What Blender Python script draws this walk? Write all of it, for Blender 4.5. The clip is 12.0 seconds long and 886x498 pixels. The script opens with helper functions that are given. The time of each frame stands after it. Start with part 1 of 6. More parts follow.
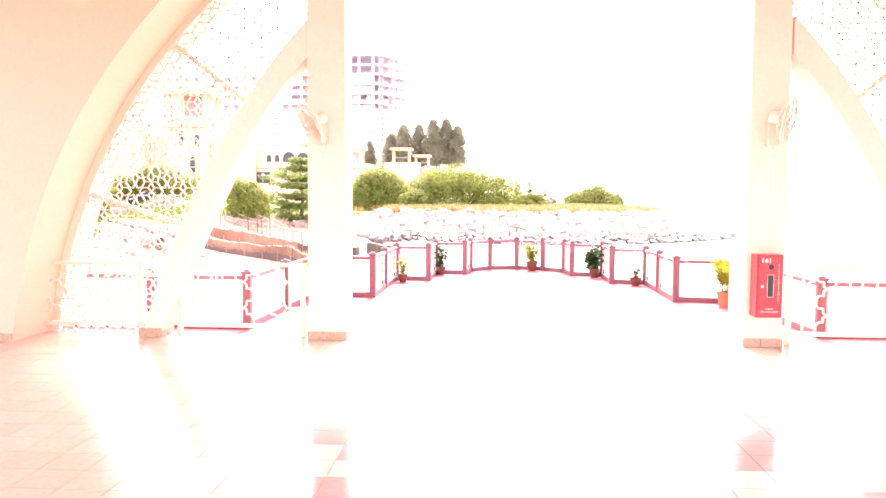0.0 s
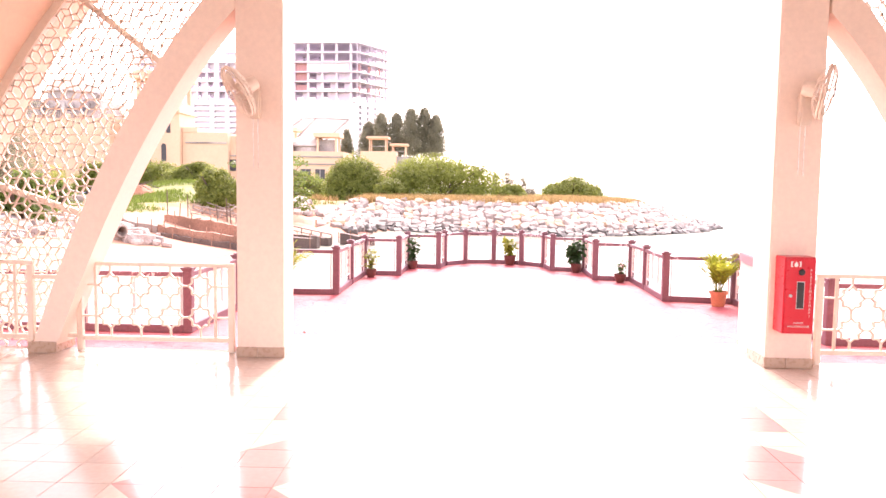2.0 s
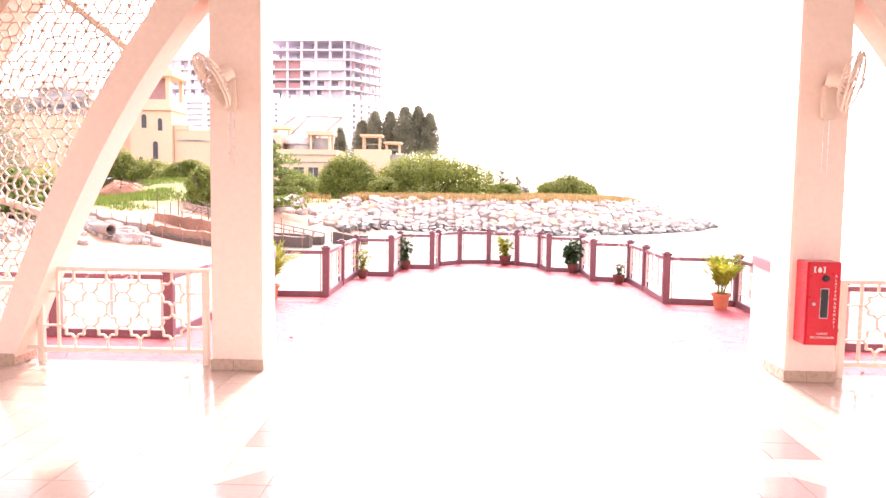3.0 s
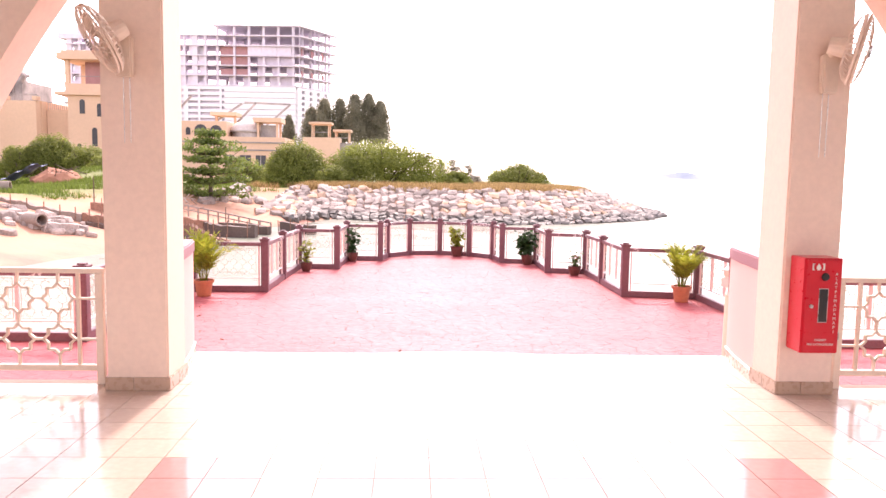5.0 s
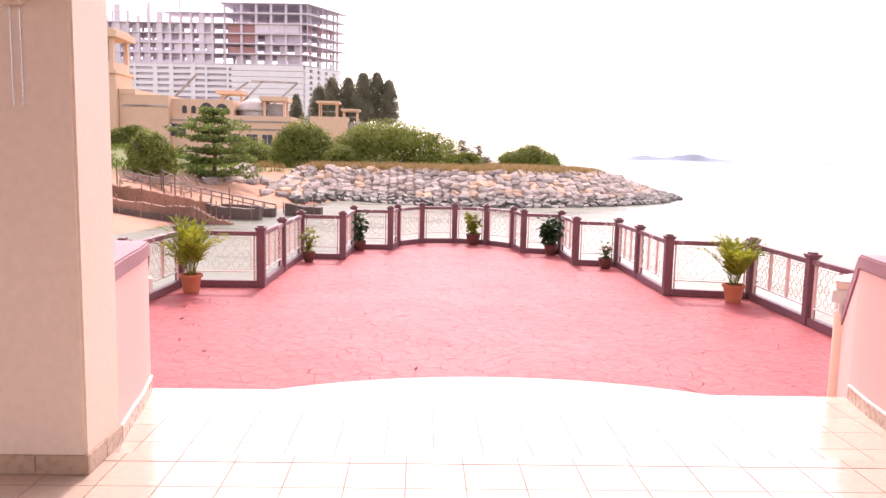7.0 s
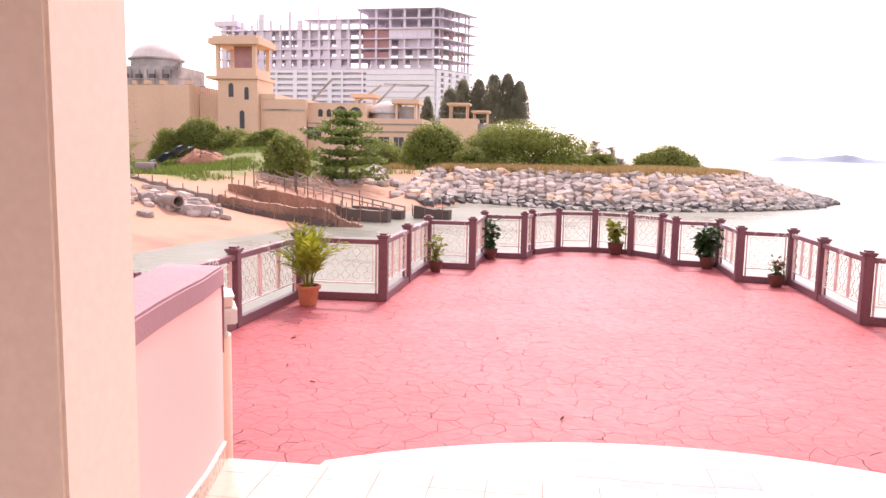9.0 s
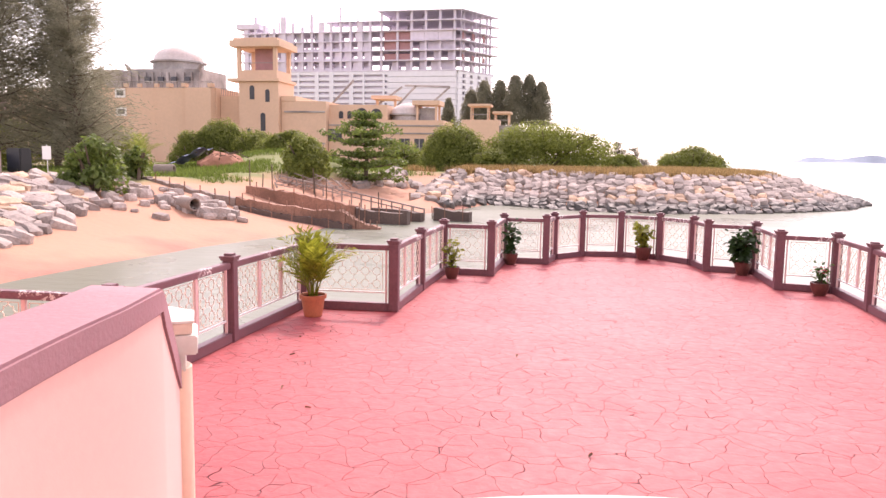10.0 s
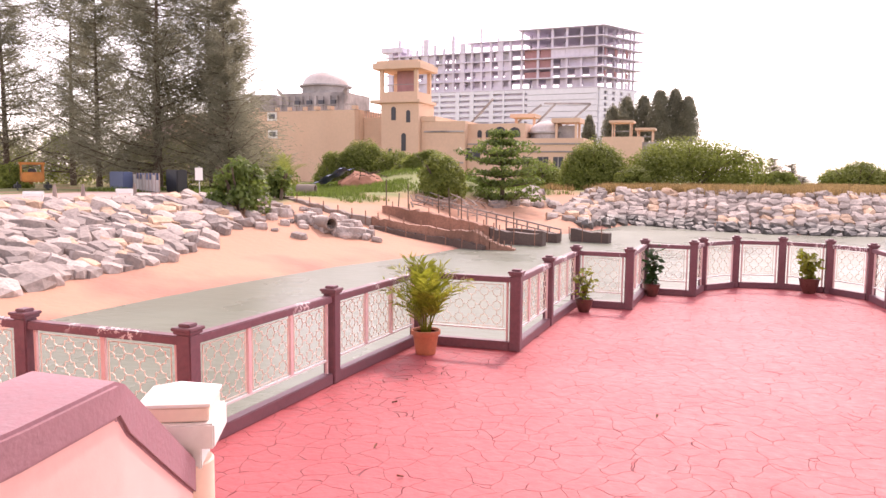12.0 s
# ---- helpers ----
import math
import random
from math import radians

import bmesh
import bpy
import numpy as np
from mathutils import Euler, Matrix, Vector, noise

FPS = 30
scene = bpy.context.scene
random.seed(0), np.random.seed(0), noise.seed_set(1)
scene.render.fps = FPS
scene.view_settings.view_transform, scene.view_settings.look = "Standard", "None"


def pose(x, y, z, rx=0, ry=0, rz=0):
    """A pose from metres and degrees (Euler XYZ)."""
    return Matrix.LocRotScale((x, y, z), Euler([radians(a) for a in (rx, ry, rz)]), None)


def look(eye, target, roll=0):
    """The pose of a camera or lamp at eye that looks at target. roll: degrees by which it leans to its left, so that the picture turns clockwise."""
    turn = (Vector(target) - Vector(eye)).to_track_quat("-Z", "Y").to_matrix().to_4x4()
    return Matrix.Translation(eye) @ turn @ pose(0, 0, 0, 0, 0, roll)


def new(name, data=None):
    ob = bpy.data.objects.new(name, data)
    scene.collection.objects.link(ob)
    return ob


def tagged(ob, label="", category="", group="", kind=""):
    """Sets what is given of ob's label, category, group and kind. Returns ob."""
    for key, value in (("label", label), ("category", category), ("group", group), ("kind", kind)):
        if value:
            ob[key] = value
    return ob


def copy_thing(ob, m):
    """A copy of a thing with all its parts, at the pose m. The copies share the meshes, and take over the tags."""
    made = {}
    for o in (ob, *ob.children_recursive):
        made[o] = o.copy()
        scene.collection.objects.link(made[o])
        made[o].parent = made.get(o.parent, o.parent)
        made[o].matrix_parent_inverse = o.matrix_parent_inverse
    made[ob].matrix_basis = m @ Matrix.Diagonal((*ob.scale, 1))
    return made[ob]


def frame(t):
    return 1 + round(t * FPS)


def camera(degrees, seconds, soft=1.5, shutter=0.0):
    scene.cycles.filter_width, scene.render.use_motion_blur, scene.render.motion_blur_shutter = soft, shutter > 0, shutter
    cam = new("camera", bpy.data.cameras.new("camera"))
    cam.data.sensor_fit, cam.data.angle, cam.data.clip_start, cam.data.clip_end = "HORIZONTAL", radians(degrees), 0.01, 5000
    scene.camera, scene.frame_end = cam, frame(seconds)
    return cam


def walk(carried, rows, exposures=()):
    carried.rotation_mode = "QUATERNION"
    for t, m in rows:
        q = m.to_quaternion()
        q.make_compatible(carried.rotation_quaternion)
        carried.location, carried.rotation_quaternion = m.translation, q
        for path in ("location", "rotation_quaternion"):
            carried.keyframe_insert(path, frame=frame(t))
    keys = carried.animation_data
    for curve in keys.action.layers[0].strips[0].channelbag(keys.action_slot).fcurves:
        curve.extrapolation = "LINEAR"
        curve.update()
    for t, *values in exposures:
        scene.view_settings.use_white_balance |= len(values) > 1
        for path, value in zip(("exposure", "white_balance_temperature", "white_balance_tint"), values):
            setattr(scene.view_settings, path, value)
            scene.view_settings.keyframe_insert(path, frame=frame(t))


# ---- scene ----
cam = camera(60.2, 12.0)
PATH = [
    (0, (0.251, -0.364, 1.703), (0.131, 1.628, 1.563), 0.3),
    (0.5, (0.296, 0.014, 1.689), (0.19, 2.006, 1.545), 0.4),
    (1, (0.33, 0.439, 1.669), (0.244, 2.431, 1.522), 0.6),
    (1.5, (0.301, 0.899, 1.676), (0.219, 2.891, 1.519), 0.7),
    (2, (0.329, 1.254, 1.668), (0.267, 3.246, 1.503), 0.8),
    (2.5, (0.321, 1.552, 1.668), (0.268, 3.545, 1.502), 0.8),
    (4.5, (0.348, 2.595, 1.668), (0.38, 4.586, 1.481), 1.0),
    (5, (0.367, 2.843, 1.626), (0.448, 4.832, 1.431), 1.0),
    (5.5, (0.382, 3.265, 1.557), (0.488, 5.251, 1.34), 1.1),
    (6, (0.319, 3.735, 1.547), (0.444, 5.718, 1.318), 1.2),
    (6.5, (0.274, 4.244, 1.602), (0.397, 6.226, 1.364), 1.4),
    (7, (0.227, 4.723, 1.628), (0.289, 6.707, 1.383), 1.3),
    (9, (0.018, 6.379, 1.589), (-0.252, 8.346, 1.342), 1.1),
    (9.5, (-0.036, 6.856, 1.521), (-0.36, 8.815, 1.282), 0.8),
    (10, (-0.014, 7.321, 1.544), (-0.34, 9.279, 1.301), 0.9),
    (10.5, (-0.047, 7.703, 1.551), (-0.405, 9.656, 1.318), 1.0),
    (11, (0.005, 8.15, 1.567), (-0.43, 10.088, 1.332), 0.7),
    (11.5, (0.02, 8.434, 1.592), (-0.507, 10.351, 1.383), 0.6),
    (12, (-0.086, 8.587, 1.583), (-0.763, 10.459, 1.383), 0.5),
]
EXPOSURES = [(0.0, 3.5, 7150, 32), (0.5, 3.45, 7150, 32), (1.0, 2.92, 7150, 32), (2.5, 2.74, 7150, 32), (4.5, 2.45, 7150, 32), (5.0, 2.16, 7150, 32), (5.5, 2.06, 7150, 32), (6.5, 1.65, 7150, 32), (9.0, 1.65, 7150, 32), (12.0, 1.6, 7150, 32)]
walk(cam, [(t, look(e, g, r)) for t, e, g, r in PATH], EXPOSURES)

# ---- world and sun ----
SUN_EL, SUN_AZ = 48.0, 2.0          # degrees; azimuth from +y towards +x
world = bpy.data.worlds.new("sky")
scene.world = world
world.use_nodes = True
wn = world.node_tree
for nd in list(wn.nodes):
    wn.nodes.remove(nd)
sky = wn.nodes.new("ShaderNodeTexSky")
sky.sky_type, sky.sun_disc = "NISHITA", False
sky.sun_elevation, sky.sun_rotation = radians(SUN_EL), radians(SUN_AZ)
sky.dust_density, sky.air_density = 1.2, 1.0
bg = wn.nodes.new("ShaderNodeBackground")
bg.inputs["Strength"].default_value = 0.15
wout = wn.nodes.new("ShaderNodeOutputWorld")
veil = wn.nodes.new("ShaderNodeHueSaturation")      # a hazy, nearly white sky
veil.inputs["Saturation"].default_value = 0.35
wn.links.new(sky.outputs[0], veil.inputs["Color"])
wn.links.new(veil.outputs[0], bg.inputs["Color"])
wn.links.new(bg.outputs[0], wout.inputs["Surface"])
sun = new("sun", bpy.data.lights.new("sun", "SUN"))
sun.data.energy, sun.data.angle, sun.data.color = 1.15, radians(4.0), (1.0, 0.93, 0.86)
sv = Vector((math.sin(radians(SUN_AZ)) * math.cos(radians(SUN_EL)), math.cos(radians(SUN_AZ)) * math.cos(radians(SUN_EL)), math.sin(radians(SUN_EL))))
sun.matrix_world = look(sv * 60, (0, 0, 0))


# ---- materials ----
def mat(name, color, rough=0.6, metal=0.0, vary=0.18, scale=6.0, bump=0.15, bscale=60.0, stain=0.12, tint2=None, per=None, spread=(0.68, 1.25), spec=0.5, coat=0.0, bdist=0.004):
    """A surface with large stains, small grain and relief, at real-world size. per: 'object' or 'island' varies the pieces."""
    m = bpy.data.materials.new(name)
    m.use_nodes = True
    t = m.node_tree
    b = t.nodes["Principled BSDF"]
    geo = t.nodes.new("ShaderNodeNewGeometry")
    def noise_at(s, detail=4.0):
        n = t.nodes.new("ShaderNodeTexNoise")
        n.inputs["Scale"].default_value, n.inputs["Detail"].default_value = s, detail
        t.links.new(geo.outputs["Position"], n.inputs["Vector"])
        return n
    n1, n2 = noise_at(scale * 0.25), noise_at(scale * 4, 6)
    def ramp(src, lo, hi):
        r = t.nodes.new("ShaderNodeMapRange")
        r.inputs["From Min"].default_value, r.inputs["From Max"].default_value = 0.3, 0.7
        r.inputs["To Min"].default_value, r.inputs["To Max"].default_value = lo, hi
        t.links.new(src, r.inputs["Value"])
        return r.outputs[0]
    def mix(a, bb, f, mode="MIX"):
        x = t.nodes.new("ShaderNodeMix")
        x.data_type, x.blend_type = "RGBA", mode
        if isinstance(f, float):
            x.inputs["Factor"].default_value = f
        else:
            t.links.new(f, x.inputs["Factor"])
        for sock, v in ((x.inputs["A"], a), (x.inputs["B"], bb)):
            if isinstance(v, tuple):
                sock.default_value = (*v, 1)
            else:
                t.links.new(v, sock)
        return x.outputs["Result"]
    dark = tuple(c * (1 - vary) for c in color)
    light = tuple(min(1, c * (1 + vary * 0.6)) for c in color)
    col = mix(dark, light, ramp(n2.outputs["Fac"], 0, 1))
    second = tint2 or tuple(c * (1 - stain * 2) for c in color)
    col = mix(col, second, ramp(n1.outputs["Fac"], 0, stain * 2.5 if tint2 else stain * 2))
    if per:
        rnd = t.nodes.new("ShaderNodeObjectInfo").outputs["Random"] if per == "object" else geo.outputs["Random Per Island"]
        h = t.nodes.new("ShaderNodeHueSaturation")
        mr = t.nodes.new("ShaderNodeMapRange")
        mr.inputs["To Min"].default_value, mr.inputs["To Max"].default_value = spread
        t.links.new(rnd, mr.inputs["Value"])
        t.links.new(mr.outputs[0], h.inputs["Value"])
        t.links.new(col, h.inputs["Color"])
        col = h.outputs["Color"]
    t.links.new(col, b.inputs["Base Color"])
    t.links.new(ramp(n2.outputs["Fac"], max(0.02, rough - 0.1), min(1, rough + 0.1)), b.inputs["Roughness"])
    b.inputs["Metallic"].default_value = metal
    b.inputs["Specular IOR Level"].default_value = spec
    b.inputs["Coat Weight"].default_value = coat
    if bump:
        n3 = noise_at(bscale, 5)
        bp = t.nodes.new("ShaderNodeBump")
        bp.inputs["Strength"].default_value, bp.inputs["Distance"].default_value = bump, bdist
        t.links.new(n3.outputs["Fac"], bp.inputs["Height"])
        t.links.new(bp.outputs[0], b.inputs["Normal"])
    return m


CREAM = mat("cream_paint", (0.86, 0.71, 0.60), 0.6, vary=0.05, stain=0.06, bump=0.1, bscale=90)
PEACH = mat("peach_paint", (0.82, 0.58, 0.45), 0.62, vary=0.05, stain=0.06, bump=0.1, bscale=90)
PINK = mat("pink_paint", (0.80, 0.455, 0.42), 0.62, vary=0.05, stain=0.07, bump=0.12, bscale=90)
CREAM_METAL = mat("cream_enamel", (0.80, 0.69, 0.58), 0.4, vary=0.05, stain=0.05, bump=0.04)
MAROON = mat("maroon_paint", (0.175, 0.075, 0.092), 0.5, vary=0.25, stain=0.15, bump=0.15, bscale=120, tint2=(0.21, 0.10, 0.115))
MAUVE = mat("mauve_coping_paint", (0.345, 0.175, 0.205), 0.6, vary=0.12, stain=0.15, bump=0.5, bscale=50, bdist=0.006)
WHITE = mat("white_paint", (0.80, 0.79, 0.76), 0.5, vary=0.06, stain=0.1, bump=0.08)
PALEPINK = mat("pale_pink_paint", (0.78, 0.56, 0.54), 0.5, vary=0.06, stain=0.1, bump=0.08)
TILE = mat("cream_floor_tile", (0.57, 0.465, 0.39), 0.16, vary=0.05, stain=0.06, bump=0.03, bscale=30, per="object", spread=(0.94, 1.05))
TILE_PINK = mat("pink_floor_tile", (0.44, 0.255, 0.245), 0.11, vary=0.05, stain=0.06, bump=0.03, bscale=30)
SKIRT = mat("skirting_tile", (0.50, 0.36, 0.27), 0.3, vary=0.04, stain=0.03, bump=0.03)
GROUT = mat("grout", (0.30, 0.24, 0.205), 0.9, bump=0.2)
RED = mat("red_enamel", (0.62, 0.015, 0.03), 0.35, vary=0.03, stain=0.02, bump=0.02, coat=0.3)
BLACK = mat("black_plastic", (0.02, 0.02, 0.022), 0.4, bump=0.03)
STEEL = mat("steel", (0.55, 0.55, 0.55), 0.3, 1.0, bump=0.03)
TERRACOTTA = mat("terracotta", (0.50, 0.17, 0.085), 0.7, vary=0.15, stain=0.15)
POT_DARK = mat("dark_brown_pot", (0.12, 0.045, 0.035), 0.35, vary=0.15)
SOIL = mat("soil", (0.06, 0.04, 0.03), 0.95, bump=0.6, bscale=40, bdist=0.01)
PALM = mat("palm_leaf", (0.29, 0.32, 0.035), 0.45, vary=0.35, per="island", bump=0.05)
LEAF = mat("leaf_green", (0.075, 0.16, 0.03), 0.5, vary=0.35, per="island", bump=0.05)
LEAF_DARK = mat("dark_leaf", (0.035, 0.085, 0.02), 0.45, vary=0.35, per="island", bump=0.05)
LEAF_BUSH = mat("bush_leaf", (0.26, 0.30, 0.06), 0.6, vary=0.35, per="island", bump=0.05)
LEAF_ALMOND = mat("almond_leaf", (0.17, 0.235, 0.052), 0.5, vary=0.35, per="island", bump=0.05)
NEEDLE = mat("casuarina_needles", (0.29, 0.28, 0.195), 0.7, vary=0.2, per="island", spread=(0.8, 1.2), bump=0.0)
FLOWER = mat("flower_pink", (0.75, 0.10, 0.14), 0.5, per="island", bump=0)
BARK = mat("bark", (0.12, 0.085, 0.06), 0.9, vary=0.3, bump=0.6, bscale=25, bdist=0.01)
SAND = mat("beach_sand", (0.42, 0.195, 0.125), 0.9, vary=0.08, stain=0.12, bump=0.5, bscale=4, scale=1.2, bdist=0.06)
ROCK = mat("granite_rock", (0.45, 0.37, 0.33), 0.85, vary=0.3, stain=0.2, bump=0.6, bscale=5, scale=2.0, bdist=0.05, per="object", spread=(0.55, 1.25))
ROCK_J = mat("granite_rock_rest", (0.45, 0.37, 0.33), 0.85, vary=0.3, stain=0.2, bump=0.6, bscale=5, scale=2.0, bdist=0.05, per="island", spread=(0.55, 1.25))
ROCK_T = mat("ochre_rock", (0.58, 0.39, 0.27), 0.85, vary=0.3, stain=0.2, bump=0.6, bscale=5, scale=2.0, bdist=0.05, per="object")
ROCK_WJ = mat("wet_rock_rest", (0.12, 0.105, 0.095), 0.6, vary=0.3, stain=0.2, bump=0.6, bscale=5, scale=2.0, bdist=0.05, per="island")
ROCK_WET = mat("wet_rock", (0.10, 0.09, 0.08), 0.6, vary=0.3, stain=0.2, bump=0.6, bscale=5, scale=2.0, bdist=0.05, per="object")
CONCRETE = mat("old_concrete", (0.34, 0.27, 0.23), 0.9, vary=0.2, stain=0.3, bump=0.4, bscale=6, scale=2, bdist=0.02)
BRICKISH = mat("rusty_brown_wall", (0.36, 0.19, 0.13), 0.9, vary=0.3, stain=0.35, bump=0.5, bscale=8, scale=2, bdist=0.02)
DARKWALL = mat("algae_dark_concrete", (0.13, 0.088, 0.072), 0.8, vary=0.3, stain=0.3, bump=0.4, bscale=6, scale=2, bdist=0.02)
BLD_YELLOW = mat("peach_render", (0.70, 0.48, 0.34), 0.85, vary=0.06, stain=0.14, bump=0.1, scale=0.6, bscale=8)
BLD_GREY = mat("weathered_plaster", (0.50, 0.46, 0.44), 0.85, vary=0.2, stain=0.4, bump=0.2, scale=1.2, bscale=6)
DOME = mat("weathered_dome", (0.68, 0.63, 0.61), 0.7, vary=0.15, stain=0.26, bump=0.1, scale=0.8, tint2=(0.36, 0.20, 0.14))
# pale lilac of distance haze is put into the concrete colour
HR_FRAME = mat("hazed_concrete_frame", (0.71, 0.65, 0.73), 0.85, vary=0.1, stain=0.2, bump=0.1, scale=0.2)
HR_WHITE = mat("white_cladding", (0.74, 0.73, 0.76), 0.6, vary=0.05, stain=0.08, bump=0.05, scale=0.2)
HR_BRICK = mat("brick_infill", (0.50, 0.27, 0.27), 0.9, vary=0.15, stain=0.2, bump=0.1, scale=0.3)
# interior shade, paled by haze, put into a plaster colour
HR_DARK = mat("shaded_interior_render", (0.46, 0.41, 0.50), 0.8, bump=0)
# near black: window panes, and the shade inside openings put in as colour
WINDOW_DARK = mat("dark_opening", (0.05, 0.05, 0.06), 0.35, bump=0)
BLUE_TARP = mat("blue_tarpaulin", (0.09, 0.12, 0.22), 0.5, bump=0.3, bscale=3, bdist=0.05)
ORANGE = mat("orange_machine_paint", (0.55, 0.20, 0.035), 0.5, stain=0.3)
PAVE = mat("promenade_paving", (0.46, 0.31, 0.27), 0.8, vary=0.1, stain=0.15, bump=0.2, scale=2)
ASPHALT = mat("asphalt", (0.06, 0.06, 0.06), 0.9)
GRASS = mat("grass_blades", (0.15, 0.21, 0.04), 0.7, vary=0.35, per="island", bump=0)
DRYGRASS = mat("dry_grass", (0.34, 0.23, 0.10), 0.8, vary=0.3, per="island", bump=0)
# distance haze is mixed into this colour: pale blue for land and sandbar
HILL = mat("hazed_far_hill", (0.33, 0.385, 0.46), 0.9, scale=0.01, bump=0)
CEIL = mat("ceiling_plaster", (0.78, 0.70, 0.62), 0.8, vary=0.04, bump=0.05)


def thin(m, share=0.55):
    """Lets light through a leaf."""
    t = m.node_tree
    b = t.nodes["Principled BSDF"]
    out = t.nodes["Material Output"]
    tr = t.nodes.new("ShaderNodeBsdfTranslucent")
    t.links.new(b.inputs["Base Color"].links[0].from_socket, tr.inputs["Color"])
    mx = t.nodes.new("ShaderNodeMixShader")
    mx.inputs["Fac"].default_value = share
    t.links.new(b.outputs[0], mx.inputs[1])
    t.links.new(tr.outputs[0], mx.inputs[2])
    t.links.new(mx.outputs[0], out.inputs["Surface"])


for leaf_m in (PALM, LEAF, LEAF_DARK, LEAF_BUSH, LEAF_ALMOND, GRASS, DRYGRASS, FLOWER):
    thin(leaf_m)
thin(NEEDLE, 0.65)


def deck_material():
    """Red stamped concrete: irregular slate joints pressed in, paler worn patches."""
    m = mat("red_stamped_concrete", (0.385, 0.070, 0.078), 0.58, spec=0.30, vary=0.2, stain=0.16, bump=0, scale=3.0, tint2=(0.47, 0.125, 0.132))
    t = m.node_tree
    b = t.nodes["Principled BSDF"]
    geo = t.nodes.new("ShaderNodeNewGeometry")
    warp = t.nodes.new("ShaderNodeTexNoise")
    warp.inputs["Scale"].default_value = 2.2
    t.links.new(geo.outputs["Position"], warp.inputs["Vector"])
    add = t.nodes.new("ShaderNodeVectorMath")
    add.operation = "MULTIPLY_ADD"
    add.inputs[1].default_value = (0.35, 0.35, 0.0)
    t.links.new(warp.outputs["Color"], add.inputs[0])
    t.links.new(geo.outputs["Position"], add.inputs[2])
    def edges(scale):
        v = t.nodes.new("ShaderNodeTexVoronoi")
        v.feature = "DISTANCE_TO_EDGE"
        v.inputs["Scale"].default_value = scale
        t.links.new(add.outputs[0], v.inputs["Vector"])
        r = t.nodes.new("ShaderNodeMapRange")
        r.inputs["From Min"].default_value, r.inputs["From Max"].default_value = 0.0, 0.011
        t.links.new(v.outputs["Distance"], r.inputs["Value"])
        return r.outputs[0]
    e1 = edges(3.9)
    fine = t.nodes.new("ShaderNodeTexNoise")
    fine.inputs["Scale"].default_value, fine.inputs["Detail"].default_value = 9.0, 8.0
    t.links.new(geo.outputs["Position"], fine.inputs["Vector"])
    # joints are broken: only where a second noise allows
    gate = t.nodes.new("ShaderNodeTexNoise")
    gate.inputs["Scale"].default_value = 3.5
    t.links.new(geo.outputs["Position"], gate.inputs["Vector"])
    gr = t.nodes.new("ShaderNodeMapRange")
    gr.inputs["From Min"].default_value, gr.inputs["From Max"].default_value = 0.50, 0.64
    t.links.new(gate.outputs["Fac"], gr.inputs["Value"])
    mx = t.nodes.new("ShaderNodeMath")
    mx.operation = "MAXIMUM"
    t.links.new(e1, mx.inputs[0])
    t.links.new(gr.outputs[0], mx.inputs[1])
    col = b.inputs["Base Color"].links[0].from_socket
    mul = t.nodes.new("ShaderNodeMix")
    mul.data_type = "RGBA"
    mul.inputs["A"].default_value = (0.13, 0.022, 0.03, 1)
    t.links.new(col, mul.inputs["B"])
    t.links.new(mx.outputs[0], mul.inputs["Factor"])
    t.links.new(mul.outputs["Result"], b.inputs["Base Color"])
    ad = t.nodes.new("ShaderNodeMath")
    ad.operation = "MULTIPLY_ADD"
    ad.inputs[1].default_value = 0.5
    t.links.new(fine.outputs["Fac"], ad.inputs[0])
    t.links.new(mx.outputs[0], ad.inputs[2])
    bp = t.nodes.new("ShaderNodeBump")
    bp.inputs["Strength"].default_value, bp.inputs["Distance"].default_value = 1.0, 0.02
    t.links.new(ad.outputs[0], bp.inputs["Height"])
    t.links.new(bp.outputs[0], b.inputs["Normal"])
    return m


def water_material():
    m = mat("sea_water", (0.20, 0.215, 0.168), 0.30, spec=0.06, vary=0.1, stain=0.1, bump=0, scale=0.05, tint2=(0.27, 0.25, 0.195))
    t = m.node_tree
    b = t.nodes["Principled BSDF"]
    geo = t.nodes.new("ShaderNodeNewGeometry")
    sc = t.nodes.new("ShaderNodeMapping")
    sc.inputs["Scale"].default_value = (0.6, 1.5, 1)
    t.links.new(geo.outputs["Position"], sc.inputs["Vector"])
    n = t.nodes.new("ShaderNodeTexNoise")
    n.inputs["Scale"].default_value, n.inputs["Detail"].default_value = 1.6, 8.0
    t.links.new(sc.outputs[0], n.inputs["Vector"])
    bp = t.nodes.new("ShaderNodeBump")
    bp.inputs["Strength"].default_value, bp.inputs["Distance"].default_value = 0.35, 0.08
    t.links.new(n.outputs["Fac"], bp.inputs["Height"])
    t.links.new(bp.outputs[0], b.inputs["Normal"])
    return m


